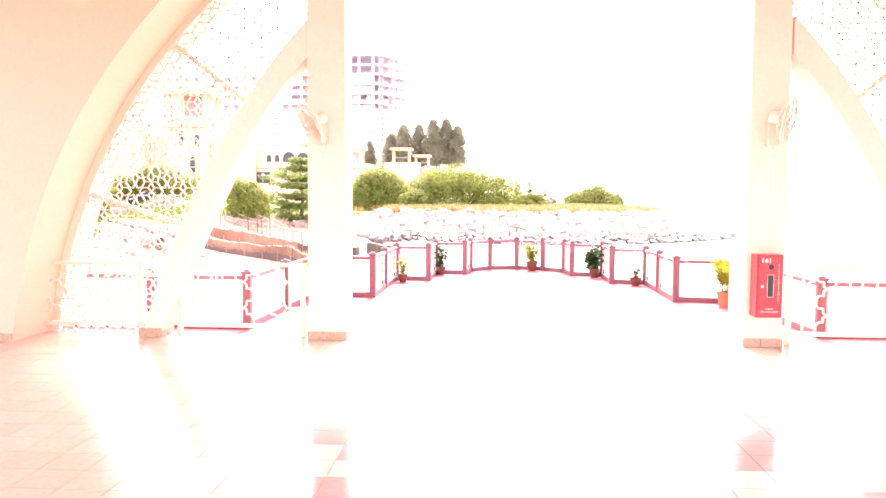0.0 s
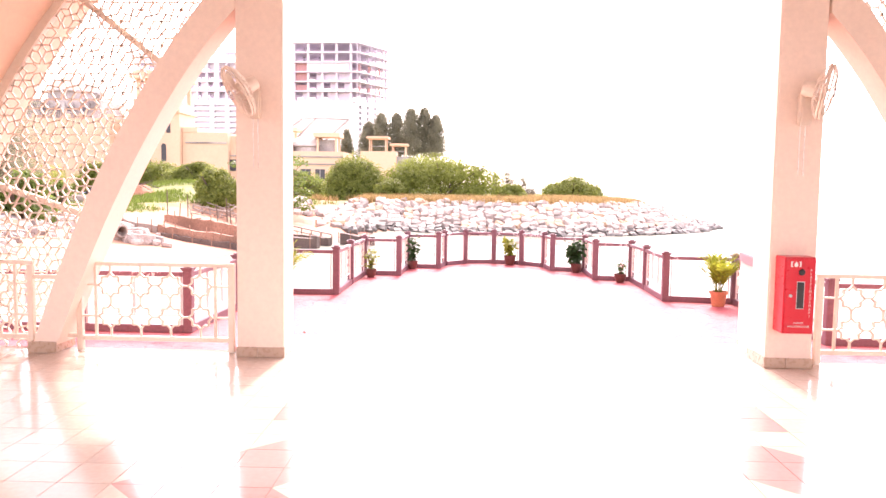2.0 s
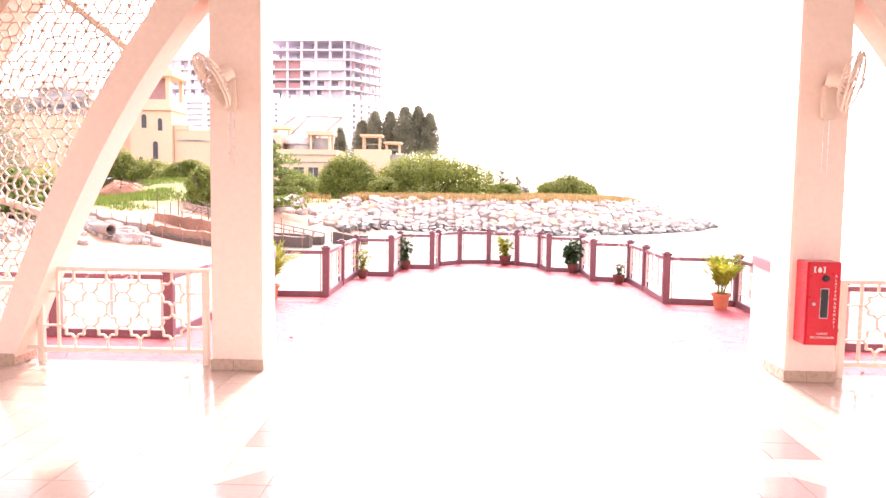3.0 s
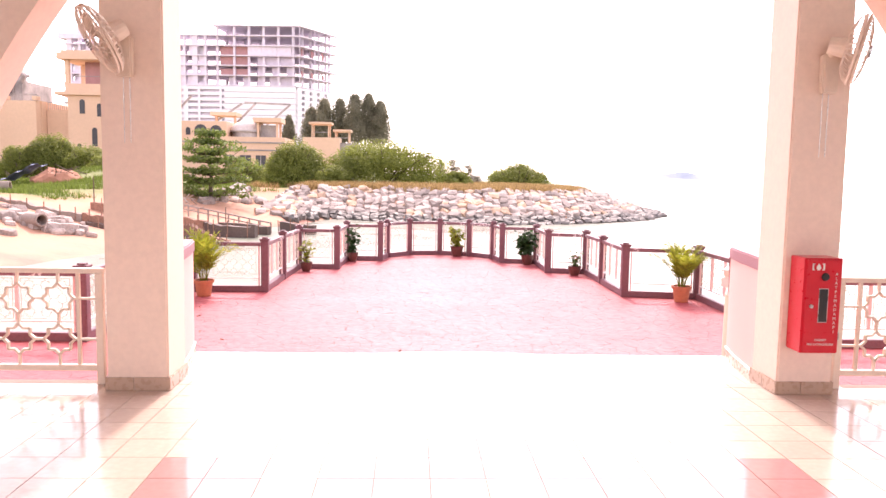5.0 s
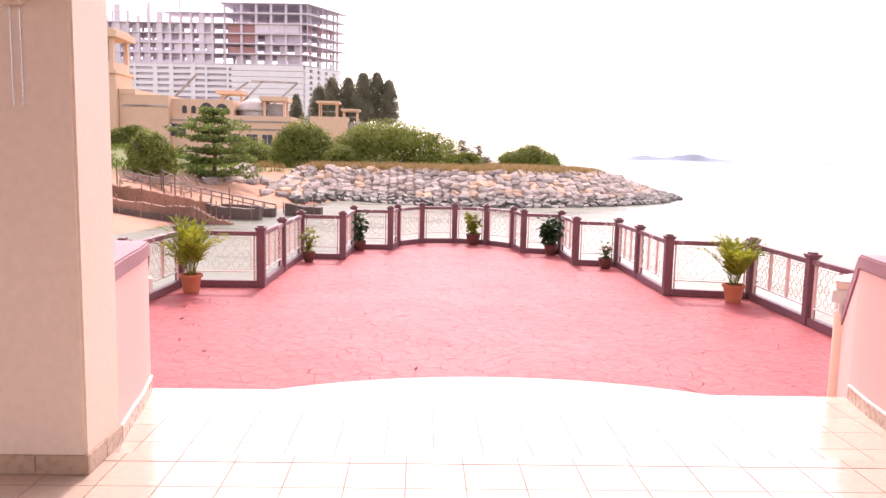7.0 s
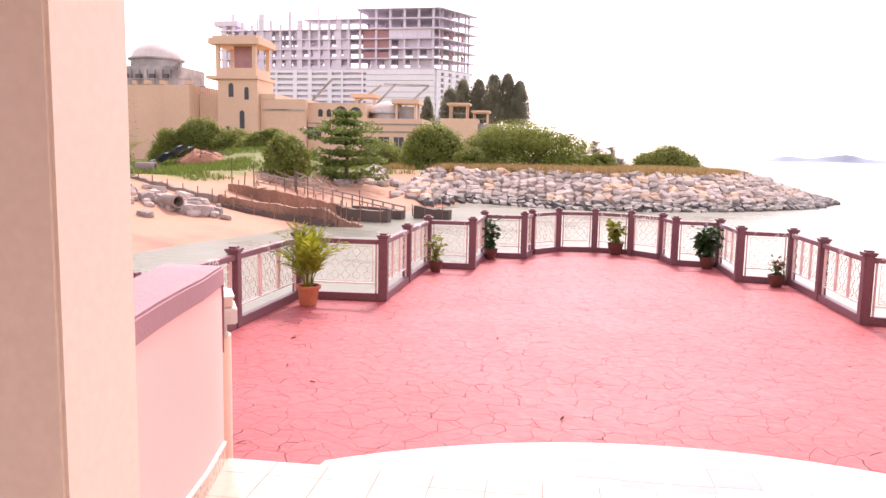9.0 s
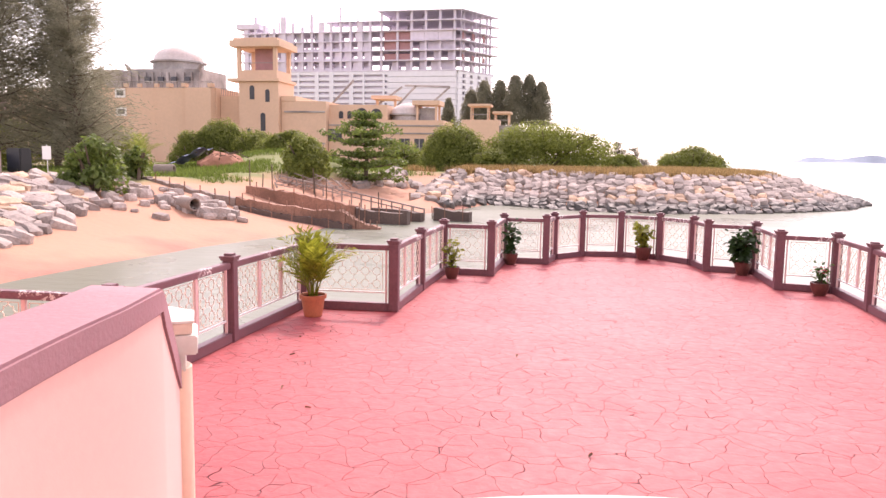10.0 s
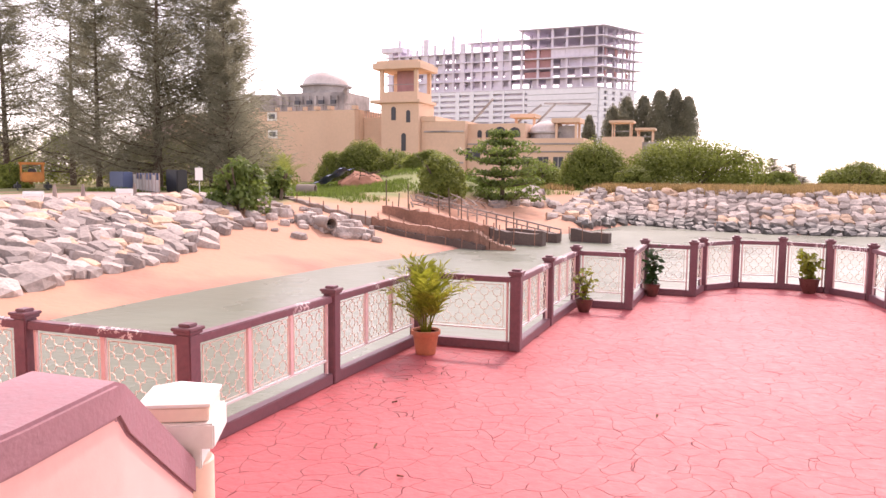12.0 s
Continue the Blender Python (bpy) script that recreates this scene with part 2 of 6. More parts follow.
def ground_material():
    """Sand on the low shore, grassy soil above it and on the filled spit."""
    m = mat("shore_ground", (0.50, 0.262, 0.172), 0.9, vary=0.08, stain=0.12, bump=0.5, bscale=3, scale=1.2, bdist=0.05)
    t = m.node_tree
    b = t.nodes["Principled BSDF"]
    col = b.inputs["Base Color"].links[0].from_socket
    geo = t.nodes.new("ShaderNodeNewGeometry")
    sep = t.nodes.new("ShaderNodeSeparateXYZ")
    t.links.new(geo.outputs["Position"], sep.inputs[0])
    n = t.nodes.new("ShaderNodeTexNoise")
    n.inputs["Scale"].default_value = 0.25
    t.links.new(geo.outputs["Position"], n.inputs["Vector"])
    ad = t.nodes.new("ShaderNodeMath")
    ad.operation = "MULTIPLY_ADD"
    ad.inputs[1].default_value = 1.6
    t.links.new(n.outputs["Fac"], ad.inputs[0])
    t.links.new(sep.outputs["Z"], ad.inputs[2])
    r = t.nodes.new("ShaderNodeMapRange")
    r.inputs["From Min"].default_value, r.inputs["From Max"].default_value = 0.05, 0.75
    t.links.new(ad.outputs[0], r.inputs["Value"])
    g = t.nodes.new("ShaderNodeMix")
    g.data_type = "RGBA"
    g.inputs["B"].default_value = (0.17, 0.19, 0.06, 1)
    t.links.new(col, g.inputs["A"])
    t.links.new(r.outputs[0], g.inputs["Factor"])
    # damp sand along the water's edge
    wet = t.nodes.new("ShaderNodeMapRange")
    wet.inputs["From Min"].default_value, wet.inputs["From Max"].default_value = -2.05, -1.72
    wet.inputs["To Min"].default_value, wet.inputs["To Max"].default_value = 1.0, 0.0
    t.links.new(ad.outputs[0], wet.inputs["Value"])
    damp = t.nodes.new("ShaderNodeMix")
    damp.data_type = "RGBA"
    damp.inputs["B"].default_value = (0.36, 0.165, 0.12, 1)
    t.links.new(g.outputs["Result"], damp.inputs["A"])
    t.links.new(wet.outputs[0], damp.inputs["Factor"])
    t.links.new(damp.outputs["Result"], b.inputs["Base Color"])
    return m


def chipped_material():
    """Maroon rail paint, flaked off in patches down to a white undercoat."""
    m = mat("chipped_maroon_paint", (0.185, 0.08, 0.098), 0.45, vary=0.25, stain=0.15, bump=0.15, bscale=120, tint2=(0.23, 0.11, 0.125))
    t = m.node_tree
    b = t.nodes["Principled BSDF"]
    geo = t.nodes.new("ShaderNodeNewGeometry")
    fac = []
    for scale, lo, hi in ((1.6, 0.56, 0.60), (28.0, 0.53, 0.55)):
        n = t.nodes.new("ShaderNodeTexNoise")
        n.inputs["Scale"].default_value = scale
        t.links.new(geo.outputs["Position"], n.inputs["Vector"])
        r = t.nodes.new("ShaderNodeMapRange")
        r.inputs["From Min"].default_value, r.inputs["From Max"].default_value = lo, hi
        t.links.new(n.outputs["Fac"], r.inputs["Value"])
        fac.append(r.outputs[0])
    mul = t.nodes.new("ShaderNodeMath")
    mul.operation = "MULTIPLY"
    t.links.new(fac[0], mul.inputs[0])
    t.links.new(fac[1], mul.inputs[1])
    x = t.nodes.new("ShaderNodeMix")
    x.data_type = "RGBA"
    x.inputs["B"].default_value = (0.72, 0.66, 0.64, 1)
    t.links.new(b.inputs["Base Color"].links[0].from_socket, x.inputs["A"])
    t.links.new(mul.outputs[0], x.inputs["Factor"])
    t.links.new(x.outputs["Result"], b.inputs["Base Color"])
    return m


RAIL_PAINT = chipped_material()
DECK = deck_material()
WATER = water_material()
GROUND = ground_material()


# ---- mesh helpers ----
def mesh_ob(name, bm, material, smooth=False):
    me = bpy.data.meshes.new(name)
    bm.normal_update()
    if smooth:
        for f in bm.faces:
            f.smooth = True
        for e in bm.edges:
            e.smooth = e.calc_face_angle(9) < 0.6
    bm.to_mesh(me)
    bm.free()
    for mt in (material if isinstance(material, (list, tuple)) else [material]):
        me.materials.append(mt)
    return new(name, me)


def part(name, bm, material, parent, label="", smooth=False):
    ob = mesh_ob(name, bm, material, smooth)
    ob.parent = parent
    if label:
        ob["label"] = label
    return ob


def thing(name, at, label, category, group="", kind="", rz=0.0):
    ob = new(name)
    ob.matrix_basis = pose(*at, 0, 0, rz)
    ob.empty_display_size = 0.1
    return tagged(ob, label, category, group, kind)


def box(bm, x0, x1, y0, y1, z0, z1, bev=0.0):
    vs = [bm.verts.new(p) for p in ((x0, y0, z0), (x1, y0, z0), (x1, y1, z0), (x0, y1, z0), (x0, y0, z1), (x1, y0, z1), (x1, y1, z1), (x0, y1, z1))]
    fs = [bm.faces.new([vs[i] for i in f]) for f in ((3, 2, 1, 0), (4, 5, 6, 7), (0, 1, 5, 4), (1, 2, 6, 5), (2, 3, 7, 6), (3, 0, 4, 7))]
    if bev:
        es = {e for f in fs for e in f.edges}
        bmesh.ops.bevel(bm, geom=list(es), offset=bev, segments=2, affect="EDGES", clamp_overlap=True)
    return bm


def bar(bm, a, b, w, h, up=(0, 0, 1)):
    """A straight bar of section w by h (h along up) from a to b."""
    a, b, up = Vector(a), Vector(b), Vector(up)
    d = (b - a).normalized()
    s = d.cross(up)
    if s.length < 1e-5:
        s = d.cross(Vector((1, 0, 0)))
    s.normalize()
    u = s.cross(d).normalized()
    s, u = s * w / 2, u * h / 2
    vs = [bm.verts.new(p + i * s + j * u) for p in (a, b) for i, j in ((-1, -1), (1, -1), (1, 1), (-1, 1))]
    for f in ((3, 2, 1, 0), (4, 5, 6, 7), (0, 1, 5, 4), (1, 2, 6, 5), (2, 3, 7, 6), (3, 0, 4, 7)):
        bm.faces.new([vs[i] for i in f])
    return bm


def rod(bm, a, b, r0, r1=None, n=8, caps=True):
    r1 = r0 if r1 is None else r1
    a, b = Vector(a), Vector(b)
    d = (b - a).normalized()
    s = d.cross(Vector((0, 0, 1)))
    if s.length < 1e-4:
        s = Vector((1, 0, 0))
    s.normalize()
    u = s.cross(d)
    ra = [bm.verts.new(a + r0 * (math.cos(k * math.tau / n) * s + math.sin(k * math.tau / n) * u)) for k in range(n)]
    rb = [bm.verts.new(b + r1 * (math.cos(k * math.tau / n) * s + math.sin(k * math.tau / n) * u)) for k in range(n)]
    for k in range(n):
        bm.faces.new((ra[k], ra[(k + 1) % n], rb[(k + 1) % n], rb[k]))
    if caps:
        bm.faces.new(list(reversed(ra)))
        bm.faces.new(rb)
    return bm


def lathe(bm, profile, n=24, at=(0, 0, 0)):
    """A turned body from (radius, height) pairs."""
    rings = [[bm.verts.new((at[0] + r * math.cos(k * math.tau / n), at[1] + r * math.sin(k * math.tau / n), at[2] + z)) for k in range(n)] for r, z in profile]
    for a, b in zip(rings, rings[1:]):
        for k in range(n):
            bm.faces.new((a[k], a[(k + 1) % n], b[(k + 1) % n], b[k]))
    bm.faces.new(list(reversed(rings[0])))
    bm.faces.new(rings[-1])
    return bm


def prism(bm, poly, z0, z1):
    """An upright prism over a counter-clockwise outline in plan."""
    lo, hi = [bm.verts.new((x, y, z0)) for x, y in poly], [bm.verts.new((x, y, z1)) for x, y in poly]
    n = len(poly)
    for k in range(n):
        bm.faces.new((lo[k], lo[(k + 1) % n], hi[(k + 1) % n], hi[k]))
    bm.faces.new(hi)
    bm.faces.new(list(reversed(lo)))
    return bm


def bez(p0, p1, p2, n):
    return [tuple((1 - s) ** 2 * a + 2 * s * (1 - s) * b + s * s * c for a, b, c in zip(p0, p1, p2)) for s in [k / n for k in range(n + 1)]]


def strip_xz(bm, inner, outer, y0, y1):
    """A curved band between two (x, z) curves, as thick as y0 to y1."""
    rows = [[bm.verts.new((p[0], y, p[1])) for p in c] for c, y in ((inner, y0), (outer, y0), (outer, y1), (inner, y1))]
    n = len(inner)
    for k in range(n - 1):
        for a, b in ((0, 1), (1, 2), (2, 3), (3, 0)):
            bm.faces.new((rows[a][k], rows[a][k + 1], rows[b][k + 1], rows[b][k]))
    bm.faces.new([rows[r][0] for r in (0, 1, 2, 3)])
    bm.faces.new([rows[r][n - 1] for r in (3, 2, 1, 0)])
    bmesh.ops.recalc_face_normals(bm, faces=bm.faces)
    return bm


# ---- pavilion ----
AX = 0.87                       # the axis of the front opening
FY = 8.42                       # the inner face of the two columns
DZ = -0.88                      # the deck
LZ = -0.175                     # the landing


def build_column(x0, x1, label):
    col = thing("column", ((x0 + x1) / 2, FY + 0.225, 0), label, "column", "front columns", "structure")
    w = (x1 - x0) / 2
    bm = bmesh.new()
    box(bm, -w + 0.012, w - 0.012, -0.213, 0.213, LZ, 6.1, 0.012)
    part("shaft", bm, CREAM, col)
    for n, (a, b) in enumerate(((-w, -0.03), (-0.026, w))):
        for y0, y1 in ((-0.225, -0.213), (0.213, 0.225)):
            bm = box(bmesh.new(), a, b, y0, y1, 0.002, 0.10, 0.002)
            part("skirting_tile", bm, SKIRT, col)
    for s in (-1, 1):
        for a, b in ((-0.211, 0.0), (0.004, 0.211)):
            bm = box(bmesh.new(), min(s * w, s * (w - 0.012)), max(s * w, s * (w - 0.012)), a, b, 0.002, 0.10, 0.002)
            part("skirting_tile", bm, SKIRT, col)
    return col


build_column(-1.87, -1.40, "square cream-painted column with a wall fan and brown skirting tiles")
build_column(3.14, 3.59, "square cream-painted column carrying a red extinguisher cabinet")

# side ribs: leaning arched bands from floor to column
RIB_OUT = bez((-3.89, 0.0), (-3.06, 2.46), (-1.86, 3.70), 20)
RIB_IN = bez((-3.66, 0.0), (-2.78, 2.32), (-1.86, 3.28), 20)
MIR = lambda c: [(2 * AX - p[0], p[1]) for p in c]
for inner, outer, side in ((RIB_IN, RIB_OUT, -1), (MIR(RIB_IN), MIR(RIB_OUT), 1)):
    rib = thing("arch_rib", (0, 0, 0), "leaning arched cream rib between floor and column", "arch", "arch ribs", "structure")
    part("band", strip_xz(bmesh.new(), inner, outer, FY + 0.02, FY + 0.36), CREAM, rib, smooth=False)
    bx = sorted((inner[0][0], outer[0][0]))
    part("plinth", box(bmesh.new(), bx[0] - 0.02, bx[1] + 0.03, FY - 0.0, FY + 0.38, 0.0, 0.11, 0.008), SKIRT, rib, "brown tiled foot")

# front walls with the large arched openings
WALL_E = bez((-5.20, 0.0), (-4.92, 2.25), (-3.37, 3.83), 16) + bez((-3.37, 3.83), (-2.3, 4.9), (-1.2, 5.9), 8)[1:]
for edge, far, name in ((WALL_E, -9.0, "wall_front_west"), (MIR(WALL_E), 2 * AX + 9.0, "wall_front_east")):
    bm = bmesh.new()
    for y0, y1 in ((8.0, 9.4),):
        strip_xz(bm, edge, [(far, p[1]) for p in edge], y0, y1)
    tagged(mesh_ob(name, bm, PEACH), "peach-painted thick wall with an arched opening", "wall", "", "structure")
    tagged(mesh_ob("baseboard", box(bmesh.new(), min(far, edge[0][0]), max(far, edge[0][0]) - 0.0, 7.985, 7.999, 0.002, 0.10), SKIRT), "brown skirting tiles along the wall", "baseboard", "", "structure")
# unseen side and back walls; bays added and sized to light the interior
for name, x0, x1, y0, y1, doors in (("wall_west", -9.3, -9.0, -5.0, 9.4, ((1.0, 6.0),)), ("wall_east", 10.74, 11.04, -5.0, 9.4, ((1.0, 6.0),)),
                                    ("wall_south", -9.3, 11.04, -5.3, -5.0, ((-7.0, -4.0), (-1.6, 3.4), (5.8, 8.8)))):
    bm = bmesh.new()
    along_x = name == "wall_south"
    cuts = [x0 if along_x else y0] + [v for d in doors for v in d] + [x1 if along_x else y1]
    for k in range(0, len(cuts), 2):
        box(bm, *((cuts[k], cuts[k + 1], y0, y1) if along_x else (x0, x1, cuts[k], cuts[k + 1])), -1.0, 5.2)
    box(bm, x0, x1, y0, y1, 5.2, 6.1)
    tagged(mesh_ob(name, bm, PEACH), "unseen peach-painted pavilion wall" + (" with tall bays added for light" if doors else " beside the floor"), "wall", "", "structure")
# unseen roof; its eaves reach out to throw shade on the floor
tagged(mesh_ob("ceiling", box(bmesh.new(), -9.3, 11.04, -5.3, 10.6, 6.1, 6.3), CEIL), "unseen plain ceiling of the pavilion, eaves added for floor shade", "ceiling", "", "structure")


def outline_bars(bm, pts, w, d, y):
    n = len(pts)
    for k in range(n):
        a, b = pts[k], pts[(k + 1) % n]
        bar(bm, (a[0], y, a[1]), (b[0], y, b[1]), d, w)


def curve_x(curve, z):
    for a, b in zip(curve, curve[1:]):
        if a[1] <= z <= b[1]:
            return a[0] + (b[0] - a[0]) * (z - a[1]) / (b[1] - a[1])
    return curve[-1][0] if z > curve[-1][1] else curve[0][0]


def rosette_screen(mirror):
    """The pierced screen between the wall's arch and the rib: six-petalled rosettes in a triangular net."""
    scr = thing("lattice_screen", (0, 0, 0), "pierced cream screen of six-petalled rosettes in the arch", "screen", "lattice screens", "structure")
    y = FY + 0.40
    mx = (lambda x: 2 * AX - x) if mirror else (lambda x: x)
    S = 0.40
    bm = bmesh.new()
    def keep(x, z):
        return curve_x(WALL_E, z) + 0.02 < x < min(curve_x(RIB_OUT, z), -1.86 if z > 3.7 else 9) and z < 5.3
    for r in range(0, 17):
        for c in range(-14, 4):
            cx, cz = -1.9 + (c + 0.5 * (r % 2)) * S, 0.0 + r * S * 0.866
            for k in range(6):
                th = k * math.pi / 3
                e, f = (math.cos(th), math.sin(th)), (-math.sin(th), math.cos(th))
                pet = [(0.05, 0), (0.088, 0.044), (0.155, 0.048), (0.20, 0.0), (0.155, -0.048), (0.088, -0.044)]
                pts = [(cx + a * e[0] + b * f[0], cz + a * e[1] + b * f[1]) for a, b in pet]
                if not all(keep(*p) for p in pts):
                    if not all(curve_x(WALL_E, p[1]) - 0.1 < p[0] < curve_x(RIB_OUT, p[1]) + 0.1 and 0 < p[1] < 5.3 for p in pts) or (cz > 3.5 and pts[0][0] > -1.88):
                        continue
                outline_bars(bm, [(mx(p[0]), p[1]) for p in pts], 0.014, 0.022, y)
            for k in range(6):
                th = k * math.pi / 3 + math.pi / 6
                a = (cx + 0.165 * math.cos(th - 0.29), cz + 0.165 * math.sin(th - 0.29))
                b = (cx + 0.231 * math.cos(th), cz + 0.231 * math.sin(th))
                c2 = (cx + 0.165 * math.cos(th + 0.29), cz + 0.165 * math.sin(th + 0.29))
                if keep(*a) and keep(*b) and keep(*c2):
                    bar(bm, (mx(a[0]), y, a[1]), (mx(b[0]), y, b[1]), 0.022, 0.012)
                    bar(bm, (mx(c2[0]), y, c2[1]), (mx(b[0]), y, b[1]), 0.022, 0.012)
    part("lattice", bm, CREAM_METAL, scr)
    # slanting braces and the rim along the wall
    for z0, z1 in ((1.72, 1.28), (3.55, 2.75)):
        a, b = (curve_x(WALL_E, z0), z0), (curve_x(RIB_OUT, z1), z1)
        part("brace", bar(bmesh.new(), (mx(a[0]), y + 0.05, a[1]), (mx(b[0]), y + 0.05, b[1]), 0.05, 0.06), CREAM_METAL, scr)
    rim = [(p[0] + 0.10, p[1]) for p in WALL_E]
    part("rim", strip_xz(bmesh.new(), [(mx(p[0]), p[1]) for p in rim], [(mx(p[0]), p[1]) for p in WALL_E], y - 0.04, y + 0.04), CREAM_METAL, scr)
    return scr


rosette_screen(False)
rosette_screen(True)

# floor, landing and steps
tagged(mesh_ob("floor", box(bmesh.new(), -9.3, 11.04, -5.3, 8.72, -0.16, -0.004), GROUT), "cream tiled pavilion floor with pink tile stars", "floor", "", "structure")
FLOOR = bpy.data.objects["floor"]


def arc_pts(peak, r, half, n=24):
    cx, cy = 0.95, peak - r
    a = math.asin(half / r)
    return [(cx + r * math.sin(a - 2 * a * k / n), cy + r * math.cos(a - 2 * a * k / n)) for k in range(n + 1)]


tagged(mesh_ob("landing", box(bmesh.new(), -1.95, 3.75, 8.72, 10.40, DZ, LZ - 0.004), GROUT), "cream tiled landing one step below the floor", "landing", "", "structure")
LANDING = bpy.data.objects["landing"]
tagged(mesh_ob("step_upper", box(bmesh.new(), -1.75, 3.55, 10.40, 10.70, DZ, -0.35), TILE), "cream tiled straight stair step", "step", "", "structure")
bm = prism(bmesh.new(), [(-1.55, 10.70), (3.45, 10.70)] + arc_pts(12.0, 4.4, 2.4), DZ, -0.529)
tagged(mesh_ob("step_round", bm, TILE), "wide bowed cream tiled step with a pink star", "step", "", "structure")
STEP_ROUND = bpy.data.objects["step_round"]
bm = prism(bmesh.new(), [(-1.75, 10.70), (3.65, 10.70)] + arc_pts(12.28, 4.7, 2.6), DZ, -0.70)
tagged(mesh_ob("step_lower", bm, TILE), "lowest bowed cream tiled step on the deck", "step", "", "structure")

# deck
POSTS = [(-9.9, 13.96), (-8.1, 13.97), (-6.25, 13.97), (-4.37, 13.96), (-4.28, 16.40), (-4.15, 18.72), (-2.68, 18.76), (-2.64, 20.70), (-2.56, 22.72), (-1.58, 22.70),
         (-1.50, 24.75), (-0.54, 24.74), (-0.38, 25.62), (0.29, 26.43), (1.23, 26.60), (2.12, 26.30), (2.80, 25.60), (2.95, 24.60), (3.90, 24.42), (3.90, 22.48),
         (4.85, 22.30), (4.86, 20.60), (4.85, 18.65), (6.32, 18.40), (6.30, 16.25), (6.35, 13.97), (8.2, 13.97), (10.0, 13.97), (11.8, 13.97)]
edge = [(-9.9, 14.08)] + [(x + (-0.1 if x < 1.1 else 0.1), y + 0.1) for x, y in POSTS[1:-1]] + [(11.8, 14.08)]
outline = [(-9.9, 8.9), (11.8, 8.9)] + list(reversed(edge))
bm = prism(bmesh.new(), outline, DZ - 0.35, DZ)
tagged(mesh_ob("deck", bm, DECK), "red stamped-concrete deck over the water", "deck", "", "structure")
for k, (x, y) in enumerate([(-8, 10), (-8, 13.4), (-3.6, 13.4), (-3.4, 18), (-1.8, 22), (0, 25.4), (2.4, 25.4), (4.2, 22), (5.6, 18), (5.7, 13.4), (10, 10), (10, 13.4), (1, 14), (1, 20)]):
    pile = thing("deck_pile", (x, y, -6), "round concrete pile under the deck", "pile", "deck piles", "structure")
    part("shaft", rod(bmesh.new(), (0, 0, 0), (0, 0, 6 + DZ - 0.35), 0.22, n=14), CONCRETE, pile)
tagged(mesh_ob("foundation", box(bmesh.new(), -9.3, 11.04, -5.3, 8.9, -6.0, -0.17), CONCRETE), "concrete base of the pavilion", "foundation", "", "structure")


# ---- stair walls ----
def stair_wall(mirror):
    sx = (lambda x: 2 * 0.90 - x) if mirror else (lambda x: x)
    w = thing("stair_wall", (0, 0, 0), "pink curved half wall beside the steps with a mauve coping", "half wall", "stair walls", "structure")
    path = [(-1.48, 8.87, 0.95), (-1.53, 9.10, 0.95), (-1.58, 9.35, 0.95), (-1.63, 9.65, 0.95), (-1.67, 9.95, 0.95), (-1.715, 10.17, 0.95), (-1.755, 10.36, 0.95),
            (-1.785, 10.43, 0.92), (-1.91, 10.71, 0.71), (-2.03, 10.97, 0.52), (-2.12, 11.17, 0.375)]
    def loft(off0, off1, top, bot, y0=0.0):
        bm = bmesh.new()
        rings = []
        for x, y, z in path:
            ring = [(x - off0, y, bot(z)), (x - off1, y, bot(z)), (x - off1, y, top(z)), (x - off0, y, top(z))]
            rings.append([bm.verts.new((sx(a), b, c)) for a, b, c in ring])
        for a, b in zip(rings, rings[1:]):
            for k in range(4):
                bm.faces.new((a[k], a[(k + 1) % 4], b[(k + 1) % 4], b[k]))
        bm.faces.new(rings[0])
        bm.faces.new(list(reversed(rings[-1])))
        bmesh.ops.recalc_face_normals(bm, faces=bm.faces)
        return bm
    part("body", loft(0.014, 0.33, lambda z: z - 0.10, lambda z: DZ), PINK, w, smooth=True)
    cop = loft(0.0, 0.355, lambda z: z, lambda z: z - (0.115 if z > 0.94 else 0.165))
    bmesh.ops.bevel(cop, geom=[e for e in cop.edges if e.calc_face_angle(0) > 0.8], offset=0.012, segments=2, affect="EDGES", clamp_overlap=True)
    part("coping", cop, MAUVE, w, "rough mauve coping", True)
    # skirting along the landing with a white line on it
    for z0, z1, d, m, nm in ((LZ, LZ + 0.10, 0.012, SKIRT, "skirting"), (LZ + 0.10, LZ + 0.115, 0.016, WHITE, "skirting_edge")):
        bm = bmesh.new()
        for (xa, ya, _), (xb, yb, _) in zip(path[:6], path[1:7]):
            bar(bm, (sx(xa - 0.014 + d / 2), ya, (z0 + z1) / 2), (sx(xb - 0.014 + d / 2), yb, (z0 + z1) / 2), d, z1 - z0)
        part(nm, bm, m, w)
    # round shaft at the wall's end carrying a square cap turned with the wall
    p = thing("stair_pillar", (sx(-2.235), 11.225, DZ), "white stair-foot pillar with a square slab cap and a low pyramid top", "pillar", "stair pillars", "structure", rz=-27.0 if mirror else 27.0)
    part("shaft", lathe(bmesh.new(), [(0.132, 0), (0.132, 1.212), (0.124, 1.22)], 32), PEACH, p, smooth=True)
    part("neck", box(bmesh.new(), -0.10, 0.10, -0.10, 0.10, 1.20, 1.31, 0.006), WHITE, p)
    part("cap", box(bmesh.new(), -0.165, 0.165, -0.165, 0.165, 1.312, 1.42, 0.008), WHITE, p)
    part("upper_slab", box(bmesh.new(), -0.14, 0.14, -0.14, 0.14, 1.422, 1.485, 0.006), CREAM, p, "cream slab under the pyramid")
    bm = bmesh.new()
    base = [bm.verts.new((a, b, z)) for z in (1.487, 1.50) for a, b in ((-0.148, -0.148), (0.148, -0.148), (0.148, 0.148), (-0.148, 0.148))]
    tip = bm.verts.new((0, 0, 1.56))
    for k in range(4):
        bm.faces.new((base[k], base[(k + 1) % 4], base[4 + (k + 1) % 4], base[4 + k]))
